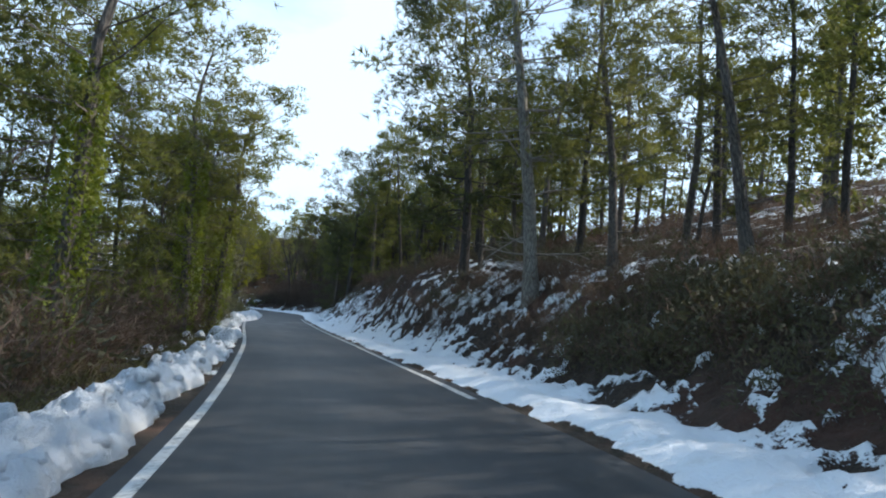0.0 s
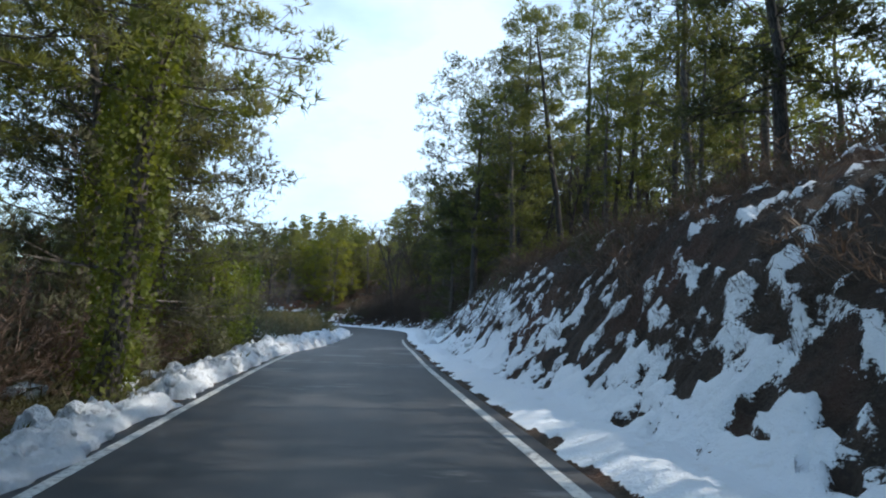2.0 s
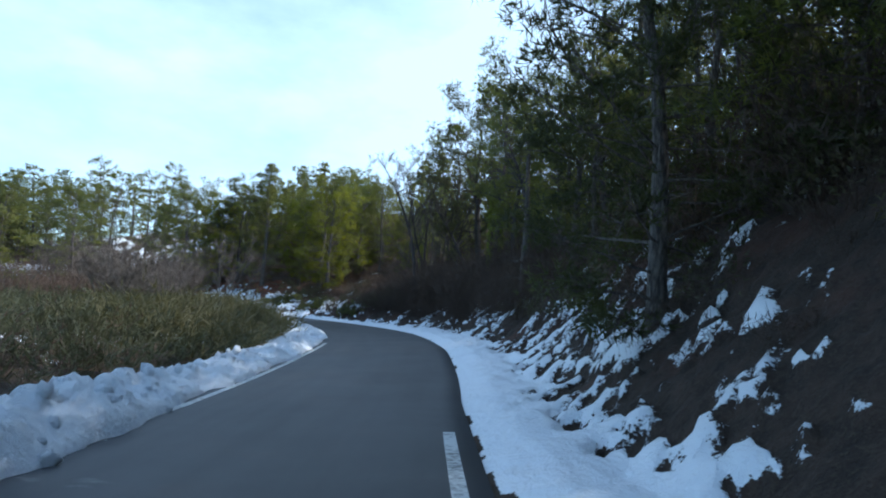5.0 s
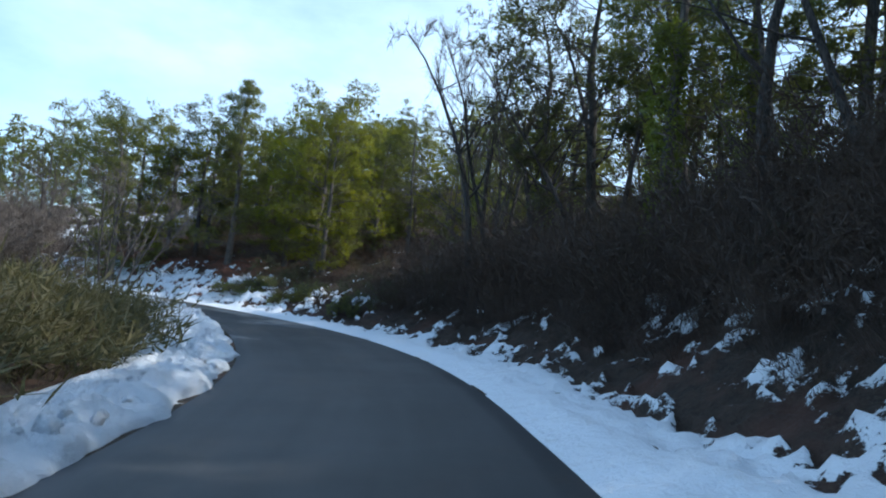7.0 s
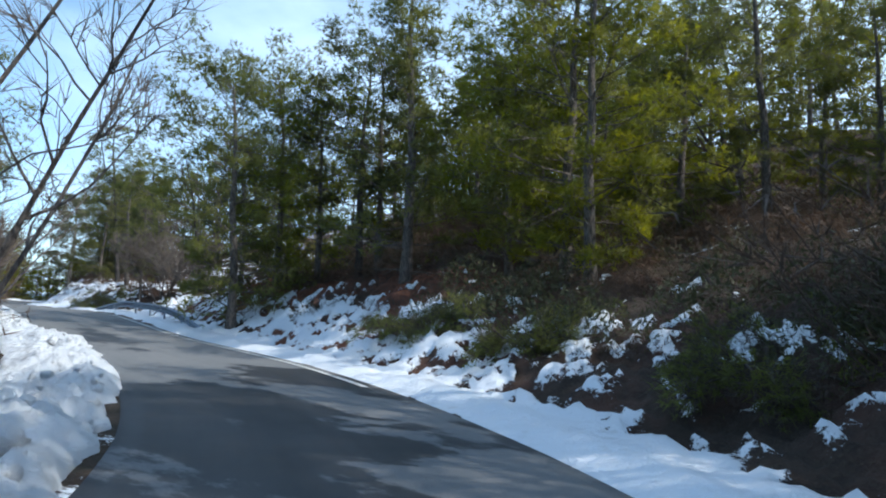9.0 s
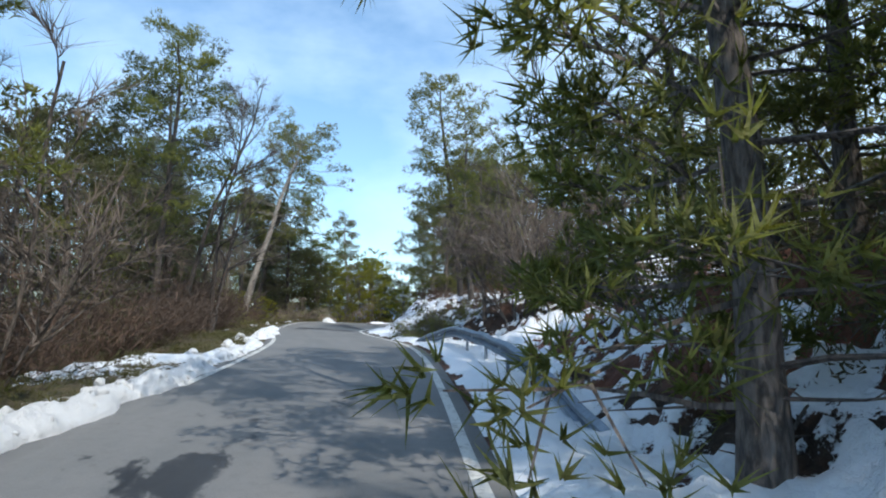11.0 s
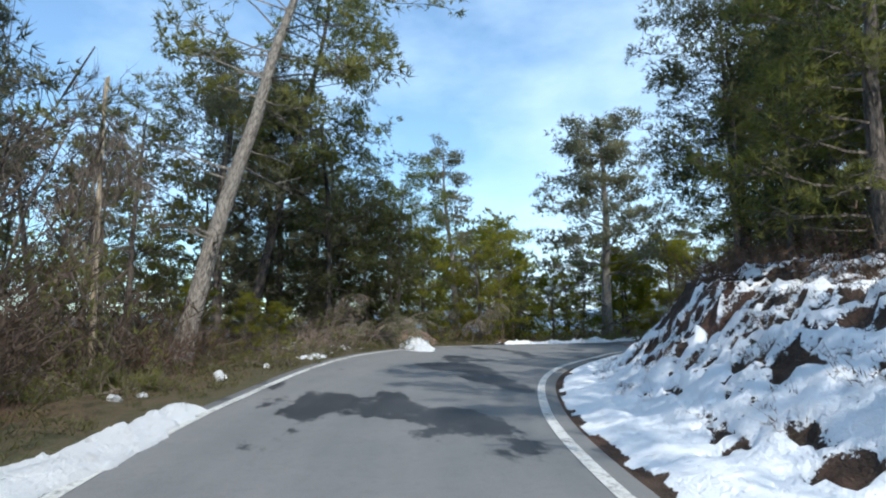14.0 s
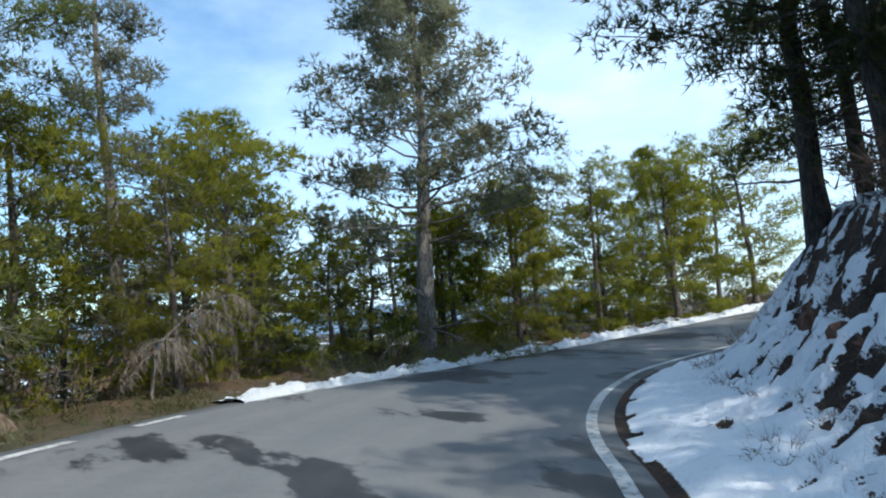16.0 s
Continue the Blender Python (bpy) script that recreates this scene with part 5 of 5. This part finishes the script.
    return np.stack([x, y, z - 0.04], 1)[ok]


crng = np.random.default_rng(77)
SCRUB = [twig_clump(crng, 0.85, 1.2, 30, 2) for _ in range(5)]
THICKET = [twig_clump(crng, 2.0, 1.8, 46, 3) for _ in range(5)]
HEATH = [twig_clump(crng, 0.6, 1.1, 24, 3) for _ in range(5)]
BUSH = [leaf_clump(crng, 0.9, 1.5, 240, 0.07) for _ in range(4)]
TUSSOCK = [twig_clump(crng, 0.28, 0.4, 14, 1) for _ in range(4)]

# right bank and slope
scatter("undergrowth", SCRUB, spots_beside(Y(-4), Y(64), 4.8, 14, 700, 1, 0.46), DRY_LEAF, "dense brown leafless scrub on the slope", "undergrowth", seed=1)
scatter("undergrowth", THICKET, spots_beside(Y(54), Y(76), 5.6, 11, 300, 2, 0.25), DARK_SCRUB, "tall dark tangled thicket above the bank", "undergrowth", (0.4, 1.0), seed=2)
scatter("undergrowth", THICKET, spots_beside(Y(74), X(-29), 5.4, 14, 560, 52, 0.20), DARK_SCRUB, "high dark bramble and twig thicket above the bank", "undergrowth", (0.6, 1.5), seed=52)
scatter("undergrowth", SCRUB, spots_beside(Y(86), X(-58), 6.2, 16, 520, 3, 0.40), DRY_LEAF, "brown scrub under the roadside pines", "undergrowth", seed=3)
scatter("undergrowth", SCRUB, spots_beside(X(-58), RUN[-1] - 6, 5.8, 13, 420, 4, 0.40), DRY_LEAF, "grey-brown scrub along the top of the bank", "undergrowth", seed=4)
scatter("evergreen_bushes", BUSH, spots_beside(Y(0), X(-60), 4.8, 14, 420, 5, 0.42), BOX_LEAF, "low dark evergreen bushes on the bank", "bush", seed=5)
scatter("undergrowth", SCRUB, spots_beside(Y(-6), Y(24), 4.2, 7.0, 300, 21, 0.38), DRY_LEAF, "dark brown scrub on the bank face", "undergrowth", (0.6, 1.1), seed=21)
scatter("evergreen_bushes", BUSH, spots_beside(Y(4), Y(12.5), 4.0, 6.4, 60, 56, 0.2), BOX_LEAF, "dark evergreen bushes overhanging the bank foot", "bush", (0.5, 1.1), seed=56)
scatter("undergrowth", [c * [1.8, 1.8, 1.5] for c in SCRUB], spots_beside(Y(-6), Y(66), 12, 32, 360, 22, 0.34), DRY_LEAF, "brown scrub covering the upper slope", "undergrowth", seed=22)
scatter("undergrowth", [c * [1.9, 1.9, 1.3] for c in SCRUB], spots_beside(Y(84), X(-56), 10, 40, 620, 23, 0.34), DRY_LEAF, "dry brown scrub over the hillside", "undergrowth", seed=23)
scatter("undergrowth", THICKET, spots_beside(Y(68), X(-29), 4.7, 6.6, 300, 54, 0.22), DARK_SCRUB, "low dark bramble tangle down the bank face", "undergrowth", (0.3, 0.8), seed=54)
scatter("evergreen_bushes", BUSH, spots_beside(Y(86), X(-38), 4.7, 7.4, 42, 55, 0.3), BOX_LEAF, "rounded dark evergreen bushes at the foot of the bank", "bush", (0.7, 1.4), seed=55)
# left side
scatter("undergrowth", THICKET, spots_beside(Y(-6), Y(38), -12, -4.6, 340, 6, 0.30), DRY_LEAF, "brown thicket below the roadside trees", "undergrowth", (0.6, 1.2), seed=6)
scatter("evergreen_bushes", BUSH, spots_beside(Y(-6), Y(38), -11, -4.8, 170, 7, 0.35), BOX_LEAF, "olive evergreen bushes under the trees", "bush", (0.8, 2.0), seed=7)
scatter("heath", HEATH, spots_beside(Y(41), Y(88), -18, -4.3, 1000, 8, 0.30), BOX_LEAF, "low olive-brown heath covering the clearing", "undergrowth", (0.9, 2.0), seed=8)
scatter("heath", HEATH, spots_beside(Y(64), Y(87), -8.5, -4.4, 190, 88, 0.25), GRASS, "waist-high olive shrubs behind the snow bank", "undergrowth", (1.6, 2.5), seed=88)
scatter("heath", SCRUB, spots_beside(Y(42), Y(88), -18, -4.6, 300, 9, 0.42), DRY_LEAF, "reddish-brown scrub in the clearing", "undergrowth", (0.7, 1.4), seed=9)
scatter("undergrowth", THICKET, spots_beside(X(-34), X(-58), -14, -4.8, 240, 10, 0.30), DRY_LEAF, "brown leafless thicket below the road", "undergrowth", (0.6, 1.3), seed=10)
scatter("undergrowth", THICKET, spots_beside(X(-58), X(-82), -14, -5.0, 420, 53, 0.22), DARK_SCRUB, "dark leafless thicket under the roadside trees", "undergrowth", (0.6, 1.4), seed=53)
scatter("evergreen_bushes", BUSH, spots_beside(X(-56), RUN[-1] - 6, -14, -5.6, 420, 11, 0.30), BOX_LEAF, "green bushes at the edge of the wood", "bush", (0.7, 1.5), seed=11)
scatter("undergrowth", SCRUB, spots_beside(X(-80), RUN[-1] - 6, -14, -4.8, 260, 12, 0.35), DRY_LEAF, "dry scrub on the falling slope", "undergrowth", (0.7, 1.6), seed=12)
scatter("grass", TUSSOCK, spots_beside(Y(-5), Y(38), -5.4, -2.9, 900, 13), GRASS, "rough winter grass on the verge", "grass", (0.5, 1.3), seed=13)
scatter("grass", TUSSOCK, spots_beside(X(-50), X(-92), -6.0, -2.9, 1000, 14), GRASS, "rough winter grass on the verge", "grass", (0.4, 1.1), seed=14)

# dark tufts that poke through the snow of the banks
scatter("bank_tufts", SCRUB, spots_beside(X(-64), RUN[-1] - 8, 3.6, 6.2, 420, 41, 0.30), DRY_LEAF, "dark dead tufts poking through the snowy bank", "undergrowth", (0.18, 0.45), seed=41)
scatter("bank_tufts", SCRUB, spots_beside(Y(6), Y(60), 4.2, 8.0, 1300, 42, 0.36), DARK_SCRUB, "dark dead tufts poking through the snowy bank", "undergrowth", (0.2, 0.6), seed=42)
scatter("bank_tufts", SCRUB, spots_beside(Y(58), X(-46), 4.4, 7.6, 700, 43, 0.36), DARK_SCRUB, "dark dead heath on the bank face", "undergrowth", (0.25, 0.7), seed=43)


# ---- steel barrier ----
def barrier():
    """A short W-beam barrier whose ends sink into the verge."""
    s0, s1, d = run_of(x=-48.6), run_of(x=-62.5), HALF + 1.0
    rail = thing("guard_rail", Matrix(), "short galvanised steel crash barrier half buried in snow", "guard rail")
    prof = [(0.0, 0.155), (0.018, 0.145), (0.075, 0.105), (0.082, 0.075), (0.075, 0.045), (0.012, 0.012), (0.012, -0.012),
            (0.075, -0.045), (0.082, -0.075), (0.075, -0.105), (0.018, -0.145), (0.0, -0.155)]
    prof = prof + [(a + 0.005, b) for a, b in prof[::-1]]
    s = np.linspace(s0, s1, 57)
    u = (s - s0) / (s1 - s0)
    up = 0.58 * np.clip(np.minimum(u / 0.26, (1 - u) / 0.22), 0, 1) ** 0.8 - 0.02
    out = d - 0.62 * np.clip(1 - (1 - u) / 0.22, 0, 1) + 0.25 * np.clip(1 - u / 0.25, 0, 1)
    x, y = on_plan(s, out)
    g = lift(*near_line(x, y), x, y)
    rx, ry = np.interp(s, RUN, RIGHT[:, 0]), np.interp(s, RUN, RIGHT[:, 1])
    k = len(prof)
    for i0 in range(0, 56, 14):
        ii = np.arange(i0, i0 + 15)
        v = np.array([[x[i] - rx[i] * a, y[i] - ry[i] * a, g[i] + up[i] + b] for i in ii for a, b in prof])
        q = [(n * k + j, n * k + (j + 1) % k, (n + 1) * k + (j + 1) % k, (n + 1) * k + j) for n in range(14) for j in range(k)]
        beam = part("beam", mesh_np("beam", v, q, STEEL), rail)
        i = i0 + 7
        ref = Soup()
        ref.tube([(x[i] - rx[i] * 0.012, y[i] - ry[i] * 0.012, g[i] + up[i] - 0.03), (x[i] - rx[i] * 0.03, y[i] - ry[i] * 0.03, g[i] + up[i] + 0.03)], [0.045, 0.045], 8)
        part("reflector", ref.mesh("reflector", REFLECT), beam, "small white reflector plate")
    for i in (10, 20, 30, 40, 49):
        px, py = x[i] + rx[i] * 0.07, y[i] + ry[i] * 0.07
        post = Soup()
        h = up[i] + 0.12
        c = [(-0.05, -0.03), (0.05, -0.03), (0.05, 0.03), (-0.05, 0.03)]
        a = np.array([(np.interp(s[i], RUN, AHEAD[:, 0]) * p + rx[i] * w, np.interp(s[i], RUN, AHEAD[:, 1]) * p + ry[i] * w) for p, w in c])
        v = np.array([(px + a[j, 0], py + a[j, 1], z) for z in (g[i] - 0.5, g[i] + h - 0.01, g[i] + h) for j in range(4)])
        q = [(n * 4 + j, n * 4 + (j + 1) % 4, n * 4 + 4 + (j + 1) % 4, n * 4 + 4 + j) for n in range(2) for j in range(4)] + [(8, 9, 10, 11)]
        post.add(v, q)
        part("post", post.mesh("post", STEEL), rail)


barrier()


# ---- fallen branches and cut boughs ----
def brush_pile(at, size, stems, green, label, seed, high=0.8, mat=TWIG):
    rng = np.random.default_rng(seed)
    x, y, z = at
    pile = thing("brush_pile", Matrix.Translation((x, y, z)), label, "brush pile", "brush piles")
    bough, tips, ways = Soup(), [], []
    for _ in range(stems):
        a = rng.uniform(0, 2 * np.pi)
        start = np.array([math.cos(a), math.sin(a), 0]) * size * rng.uniform(0.1, 0.5)
        b = a + rng.normal() * 1.2 + 0.4
        way = np.array([math.cos(b), math.sin(b), rng.uniform(0.5, 1.4) * high])
        arc = wander(rng, start - [0, 0, 0.1], way / np.linalg.norm(way), size * rng.uniform(0.7, 1.3), 7, 0.12, -0.20)
        gx = ground_z(arc[:, 0] + x, arc[:, 1] + y) - z
        arc[:, 2] = np.maximum(arc[:, 2], gx + 0.02)
        bough.tube(arc, np.linspace(0.024, 0.005, 8), 4)
        for j in range(7):
            p = arc[int(rng.integers(2, 8))]
            w = (arc[-1] - arc[0]) / size + rng.normal(size=3) * 0.5
            w /= np.linalg.norm(w) + 1e-9
            t = wander(rng, p, w, size * rng.uniform(0.2, 0.4), 3, 0.2, -0.08)
            bough.tube(t, [0.008, 0.006, 0.004, 0.002], 3)
            tips.append(t[1:])
            ways.append(np.repeat(w[None], 3, 0))
    tagged(part("bough_tangle", bough.mesh("bough_tangle", mat), pile), kind="stuff")
    at, wy = np.concatenate(tips), np.concatenate(ways)
    fine = Soup()
    fine.add(*blades(rng, np.repeat(at, 3, 0) + rng.normal(size=(len(at) * 3, 3)) * 0.08, np.repeat(wy, 3, 0), 4, 0.22, 0.008, 0.7, 0.0))
    tagged(part("twig_haze", fine.mesh("twig_haze", mat), pile), kind="stuff")
    if green:
        sel = rng.uniform(size=len(at)) < green
        leaf = Soup()
        leaf.add(*blades(rng, np.repeat(at[sel], 7, 0) + rng.normal(size=(int(sel.sum()) * 7, 3)) * 0.08, np.repeat(wy[sel], 7, 0), 6, 0.13, 0.012, 0.8, 0.05))
        part("foliage", leaf.mesh("foliage", NEEDLES), pile, "still green needles")


def ground_at(x, y):
    return (x, y, float(ground_z(x, y)[0]))


brush_pile(ground_at(-65.2, 103.5), 1.25, 34, 0.6, "heap of cut pine boughs on the snowy verge", 1, 1.1)
brush_pile(ground_at(-66.2, 104.4), 1.2, 22, 0.45, "heap of broken branches against the bank", 2, 1.0)
brush_pile(ground_at(-31.6, 95.8), 1.0, 22, 0.9, "pile of dark green cut boughs in the snow", 3, 0.9, TWIG_DARK)
brush_pile(ground_at(-35.2, 97.2), 1.0, 22, 0.8, "pile of cut boughs lying on the snow", 4, 0.8, TWIG_DARK)
brush_pile(ground_at(-27.2, 93.4), 1.0, 18, 0.6, "dark broken boughs at the foot of the bank", 5, 0.8, TWIG_DARK)
brush_pile(ground_at(-88.6, 100.2), 1.5, 24, 0.15, "tangle of grey fallen branches beside the road", 7, 1.0)
brush_pile(ground_at(-86.4, 99.8), 1.3, 24, 0.2, "broken grey branches on the grassy verge", 8, 1.1)
brush_pile(ground_at(-83.8, 98.6), 1.3, 18, 0.5, "low broken branches with some green needles", 9, 0.7)
brush_pile(ground_at(-97.0, 113.0), 1.6, 24, 0.6, "fallen pine branches below the lone pine", 10, 0.6)
brush_pile(ground_at(-96.6, 116.2), 1.4, 20, 0.6, "fallen pine branches at the road edge", 11, 0.6)
brush_pile(ground_at(-79.6, 97.0), 1.2, 20, 0.7, "fallen branch with green needles below the trees", 12, 0.8)


# ---- a fallen pine top with arching boughs, and a bent sapling behind it ----
def fallen_top():
    x, y, z = ground_at(-90.5, 102.5)
    rng = np.random.default_rng(91)
    tree = thing("fallen_tree", Matrix.Translation((x, y, z)), "fallen pine top with grey arching boughs behind the verge", "fallen tree", "brush piles")
    butt = Soup()
    butt.tube([(-1.0, -0.75, 0.50), (-0.5, -0.35, 0.42), (0, 0, 0.36), (0.7, 0.5, 0.25)], [0.11, 0.10, 0.085, 0.04], 8)
    part("trunk", butt.mesh("trunk", BARK_PALE, True), tree)
    fan, tips, ways = Soup(), [], []
    for i in range(34):
        a = 0.65 + rng.uniform(-1.5, 1.5)
        rise = rng.uniform(0.1, 1.5)
        way = np.array([math.cos(a), math.sin(a), rise])
        start = np.array([0.7, 0.5, 0]) * rng.uniform(-0.3, 0.9) + [0, 0, 0.33]
        arc = wander(rng, start, way / np.linalg.norm(way), rng.uniform(1.3, 2.5), 8, 0.07, -0.17)
        gz = ground_z(arc[:, 0] + x, arc[:, 1] + y) - z
        arc[:, 2] = np.maximum(arc[:, 2], gz + 0.02)
        fan.tube(arc, np.linspace(0.020, 0.006, 9), 4)
        for _ in range(9):
            p = arc[int(rng.integers(3, 9))]
            w = (arc[-1] - arc[3]) + rng.normal(size=3) * 0.35 + [0, 0, -0.35]
            w /= np.linalg.norm(w) + 1e-9
            t = wander(rng, p, w, rng.uniform(0.25, 0.6), 3, 0.15, -0.15)
            fan.tube(t, [0.007, 0.006, 0.004, 0.002], 3)
            tips.append(t[1:])
            ways.append(np.repeat(w[None], 3, 0))
    tagged(part("bough_tangle", fan.mesh("bough_tangle", TWIG_GREY), tree), kind="stuff")
    at, wy = np.concatenate(tips), np.concatenate(ways)
    low = rng.uniform(size=len(at)) < 0.45
    leaf = Soup()
    leaf.add(*blades(rng, np.repeat(at[low], 5, 0) + rng.normal(size=(int(low.sum()) * 5, 3)) * 0.06, np.repeat(wy[low], 5, 0), 5, 0.12, 0.011, 0.7, -0.1))
    part("foliage", leaf.mesh("foliage", NEEDLES_GREY), tree, "fading olive needles")


def bent_sapling(x, y, high, seed):
    gx, gy, gz = ground_at(x, y)
    rng = np.random.default_rng(seed)
    tree = thing("bent_sapling", Matrix.Translation((gx, gy, gz)), "thin grey sapling bent over with drooping twigs", "sapling", "bent saplings")
    stem = wander(rng, (0, 0, -0.1), (0.12, 0.1, 1), high, 10, 0.03, 0.0)
    bend = np.clip(np.linspace(-0.5, 1, 11), 0, 1) ** 1.6
    stem += np.outer(bend, [0.75, 0.65, -0.55]) * high * 0.42
    trunk, fan, at, wy = Soup(), Soup(), [], []
    trunk.tube(stem, np.linspace(0.032, 0.008, 11), 6)
    part("trunk", trunk.mesh("trunk", BARK_PALE, True), tree)
    for _ in range(46):
        p = stem[int(rng.integers(4, 11))]
        a = rng.uniform(0, 2 * np.pi)
        t = wander(rng, p, (math.cos(a) * 0.8 + 0.3, math.sin(a) * 0.8 + 0.3, 0.25), rng.uniform(0.4, 0.95), 5, 0.1, -0.24)
        fan.tube(t, np.linspace(0.008, 0.003, 6), 3)
        at.append(t[2:])
        wy.append(np.repeat(np.array([[0.2, 0.2, -0.9]]), 4, 0))
    tagged(part("crown_wood", fan.mesh("crown_wood", TWIG_GREY), tree), kind="stuff")
    fine = Soup()
    at, wy = np.concatenate(at), np.concatenate(wy)
    fine.add(*blades(rng, np.repeat(at, 4, 0), np.repeat(wy, 4, 0), 2, 0.22, 0.008, 0.5, -0.3))
    tagged(part("twig_haze", fine.mesh("twig_haze", TWIG_GREY), tree), kind="stuff")


def earth_mound(x, y, wide, high, seed, label):
    u = np.linspace(-1, 1, 25)
    U, V = np.meshgrid(u, u, indexing="ij")
    r = np.hypot(U, V) * (0.85 + 0.4 * fbm(U * 1.5 + 9, V * 1.5 + 9, seed, 3))
    px, py = x + U * wide, y + V * wide * 0.8
    rise = np.clip(1 - r, -0.3, 1)
    z = ground_z(px.ravel(), py.ravel()).reshape(U.shape) + high * np.sign(rise) * np.abs(rise) ** 0.7 * (0.7 + 0.7 * fbm(px * 2.5, py * 2.5, seed + 2, 4, 0.6)) - 0.03
    i = np.arange(24)[:, None] * 25 + np.arange(24)[None]
    q = np.stack([i, i + 25, i + 26, i + 1], -1).reshape(-1, 4)
    tagged(new("earth_mound", mesh_np("earth_mound", np.stack([px, py, z], -1).reshape(-1, 3), q, PALE_EARTH, smooth=True)), label, "earth mound")


fallen_top()
bent_sapling(-91.6, 101.2, 2.6, 92)
bent_sapling(-94.9, 107.2, 2.2, 93)
earth_mound(-92.9, 104.3, 1.3, 0.75, 94, "mound of bare pinkish earth beside the road")
earth_mound(-90.2, 100.4, 1.2, 0.6, 95, "bare brown earth heap at the wood edge")


# ---- snapped stem hanging beside the leaning pine ----
def snapped_stem():
    gx, gy, gz = ground_at(-81.5, 96.4)
    rng = np.random.default_rng(5)
    tree = thing("snapped_tree", Matrix.Translation((gx, gy, gz)), "snapped pale stem with torn wood and hanging branches", "broken tree")
    stem = Soup()
    h = 8.07 - gz
    pts = np.array([(0.15 * math.sin(t * 2), 0.1 * t, t * h) for t in np.linspace(-0.03, 1, 9)])
    stem.tube(pts, np.linspace(0.07, 0.035, 9), 7)
    part("stem", stem.mesh("stem", WOOD, True), tree)
    top = Soup()
    top.tube([pts[-1] - [0, 0, 0.08], pts[-1] + [0.05, 0.05, 0.16], pts[-1] + [-0.22, 0.0, 0.34]], [0.05, 0.045, 0.008], 6)
    part("torn_end", top.mesh("torn_end", WOOD), tree, "splintered pale wood")
    hang, at, wy = Soup(), [], []
    for i in range(26):
        f = rng.uniform(0.25, 1.0)
        p = np.array([np.interp(f * 8, np.arange(9), pts[:, a]) for a in range(3)])
        b = rng.uniform(0, 2 * np.pi)
        t = wander(rng, p, (math.cos(b) * 0.6, math.sin(b) * 0.6, -0.5), h * rng.uniform(0.2, 0.42), 5, 0.12, -0.16)
        hang.tube(t, np.linspace(0.02, 0.004, 6), 4)
        at.append(t[2:])
        wy.append(np.repeat(np.array([[0, 0, -1.0]]), 4, 0))
    tagged(part("hanging_wood", hang.mesh("hanging_wood", BARK), tree), kind="stuff")
    at, wy = np.concatenate(at), np.concatenate(wy)
    low = at[:, 2] < h * 0.42
    fol = Soup()
    fol.add(*blades(rng, np.repeat(at[low], 10, 0) + rng.normal(size=(int(low.sum()) * 10, 3)) * 0.2, np.repeat(wy[low], 10, 0), 6, 0.22, 0.026, 0.8, -0.2))
    part("foliage", fol.mesh("foliage", NEEDLES), tree, "drooping green needles")
    fine = Soup()
    fine.add(*blades(rng, np.repeat(at, 6, 0) + rng.normal(size=(len(at) * 6, 3)) * 0.12, np.repeat(wy, 6, 0), 4, 0.35, 0.012, 0.6, -0.3))
    tagged(part("twig_haze", fine.mesh("twig_haze", TWIG), tree), kind="stuff")


snapped_stem()


# ---- loose clods of snow ----
def clod_mesh(seed, r):
    rng = np.random.default_rng(seed)
    soup = Soup()
    lump_of_snow(soup, (0, 0, r * 0.35), r, rng)
    lump_of_snow(soup, (r * 0.4, r * 0.2, r * 0.15), r * 0.7, rng)
    return soup.mesh("snow_clod", SNOW)


CLODS = [clod_mesh(60 + i, 0.16 + 0.05 * i) for i in range(4)]


def clods(s0, s1, d0, d1, count, seed, sizes=(0.5, 1.2)):
    rng = np.random.default_rng(seed)
    for _ in range(count):
        x, y, z = set_on(rng.uniform(s0, s1), rng.uniform(d0, d1), 0.02)
        ob = new("snow_clod", CLODS[int(rng.integers(4))])
        ob.matrix_basis = pose(x, y, z, 0, 0, rng.uniform(0, 360)) @ Matrix.Scale(rng.uniform(*sizes), 4)
        tagged(ob, "loose clod of hard snow on the verge", "snow clod", "snow clods")


clods(Y(14), Y(34), -4.4, -2.8, 18, 1, (0.3, 0.9))
clods(Y(26), Y(38), -5.2, -3.0, 10, 2, (0.4, 1.1))
clods(X(-54), X(-66), -3.3, -2.6, 14, 3, (0.22, 0.7))
clods(X(-76), X(-86), -4.2, -3.3, 7, 4, (0.2, 0.45))
clods(Y(40), Y(50), 3.0, 4.2, 10, 5, (0.4, 1.0))


# ---- stones on the red cut above the barrier ----
def stones(s0, s1, d0, d1, count, seed):
    rng = np.random.default_rng(seed)
    for _ in range(count):
        x, y, z = set_on(rng.uniform(s0, s1), rng.uniform(d0, d1), 0.03)
        soup = Soup()
        lump_of_snow(soup, (0, 0, 0), rng.uniform(0.06, 0.17), rng)
        ob = new("stone", soup.mesh("stone", ROCK))
        ob.matrix_basis = pose(x, y, z, rng.uniform(-20, 20), rng.uniform(-20, 20), rng.uniform(0, 360))
        tagged(ob, "rough red-brown stone lying on the bank", "stone", "bank stones")


stones(X(-34), X(-56), 4.6, 7.2, 24, 1)
stones(X(-84), X(-92), 4.6, 5.8, 8, 2)
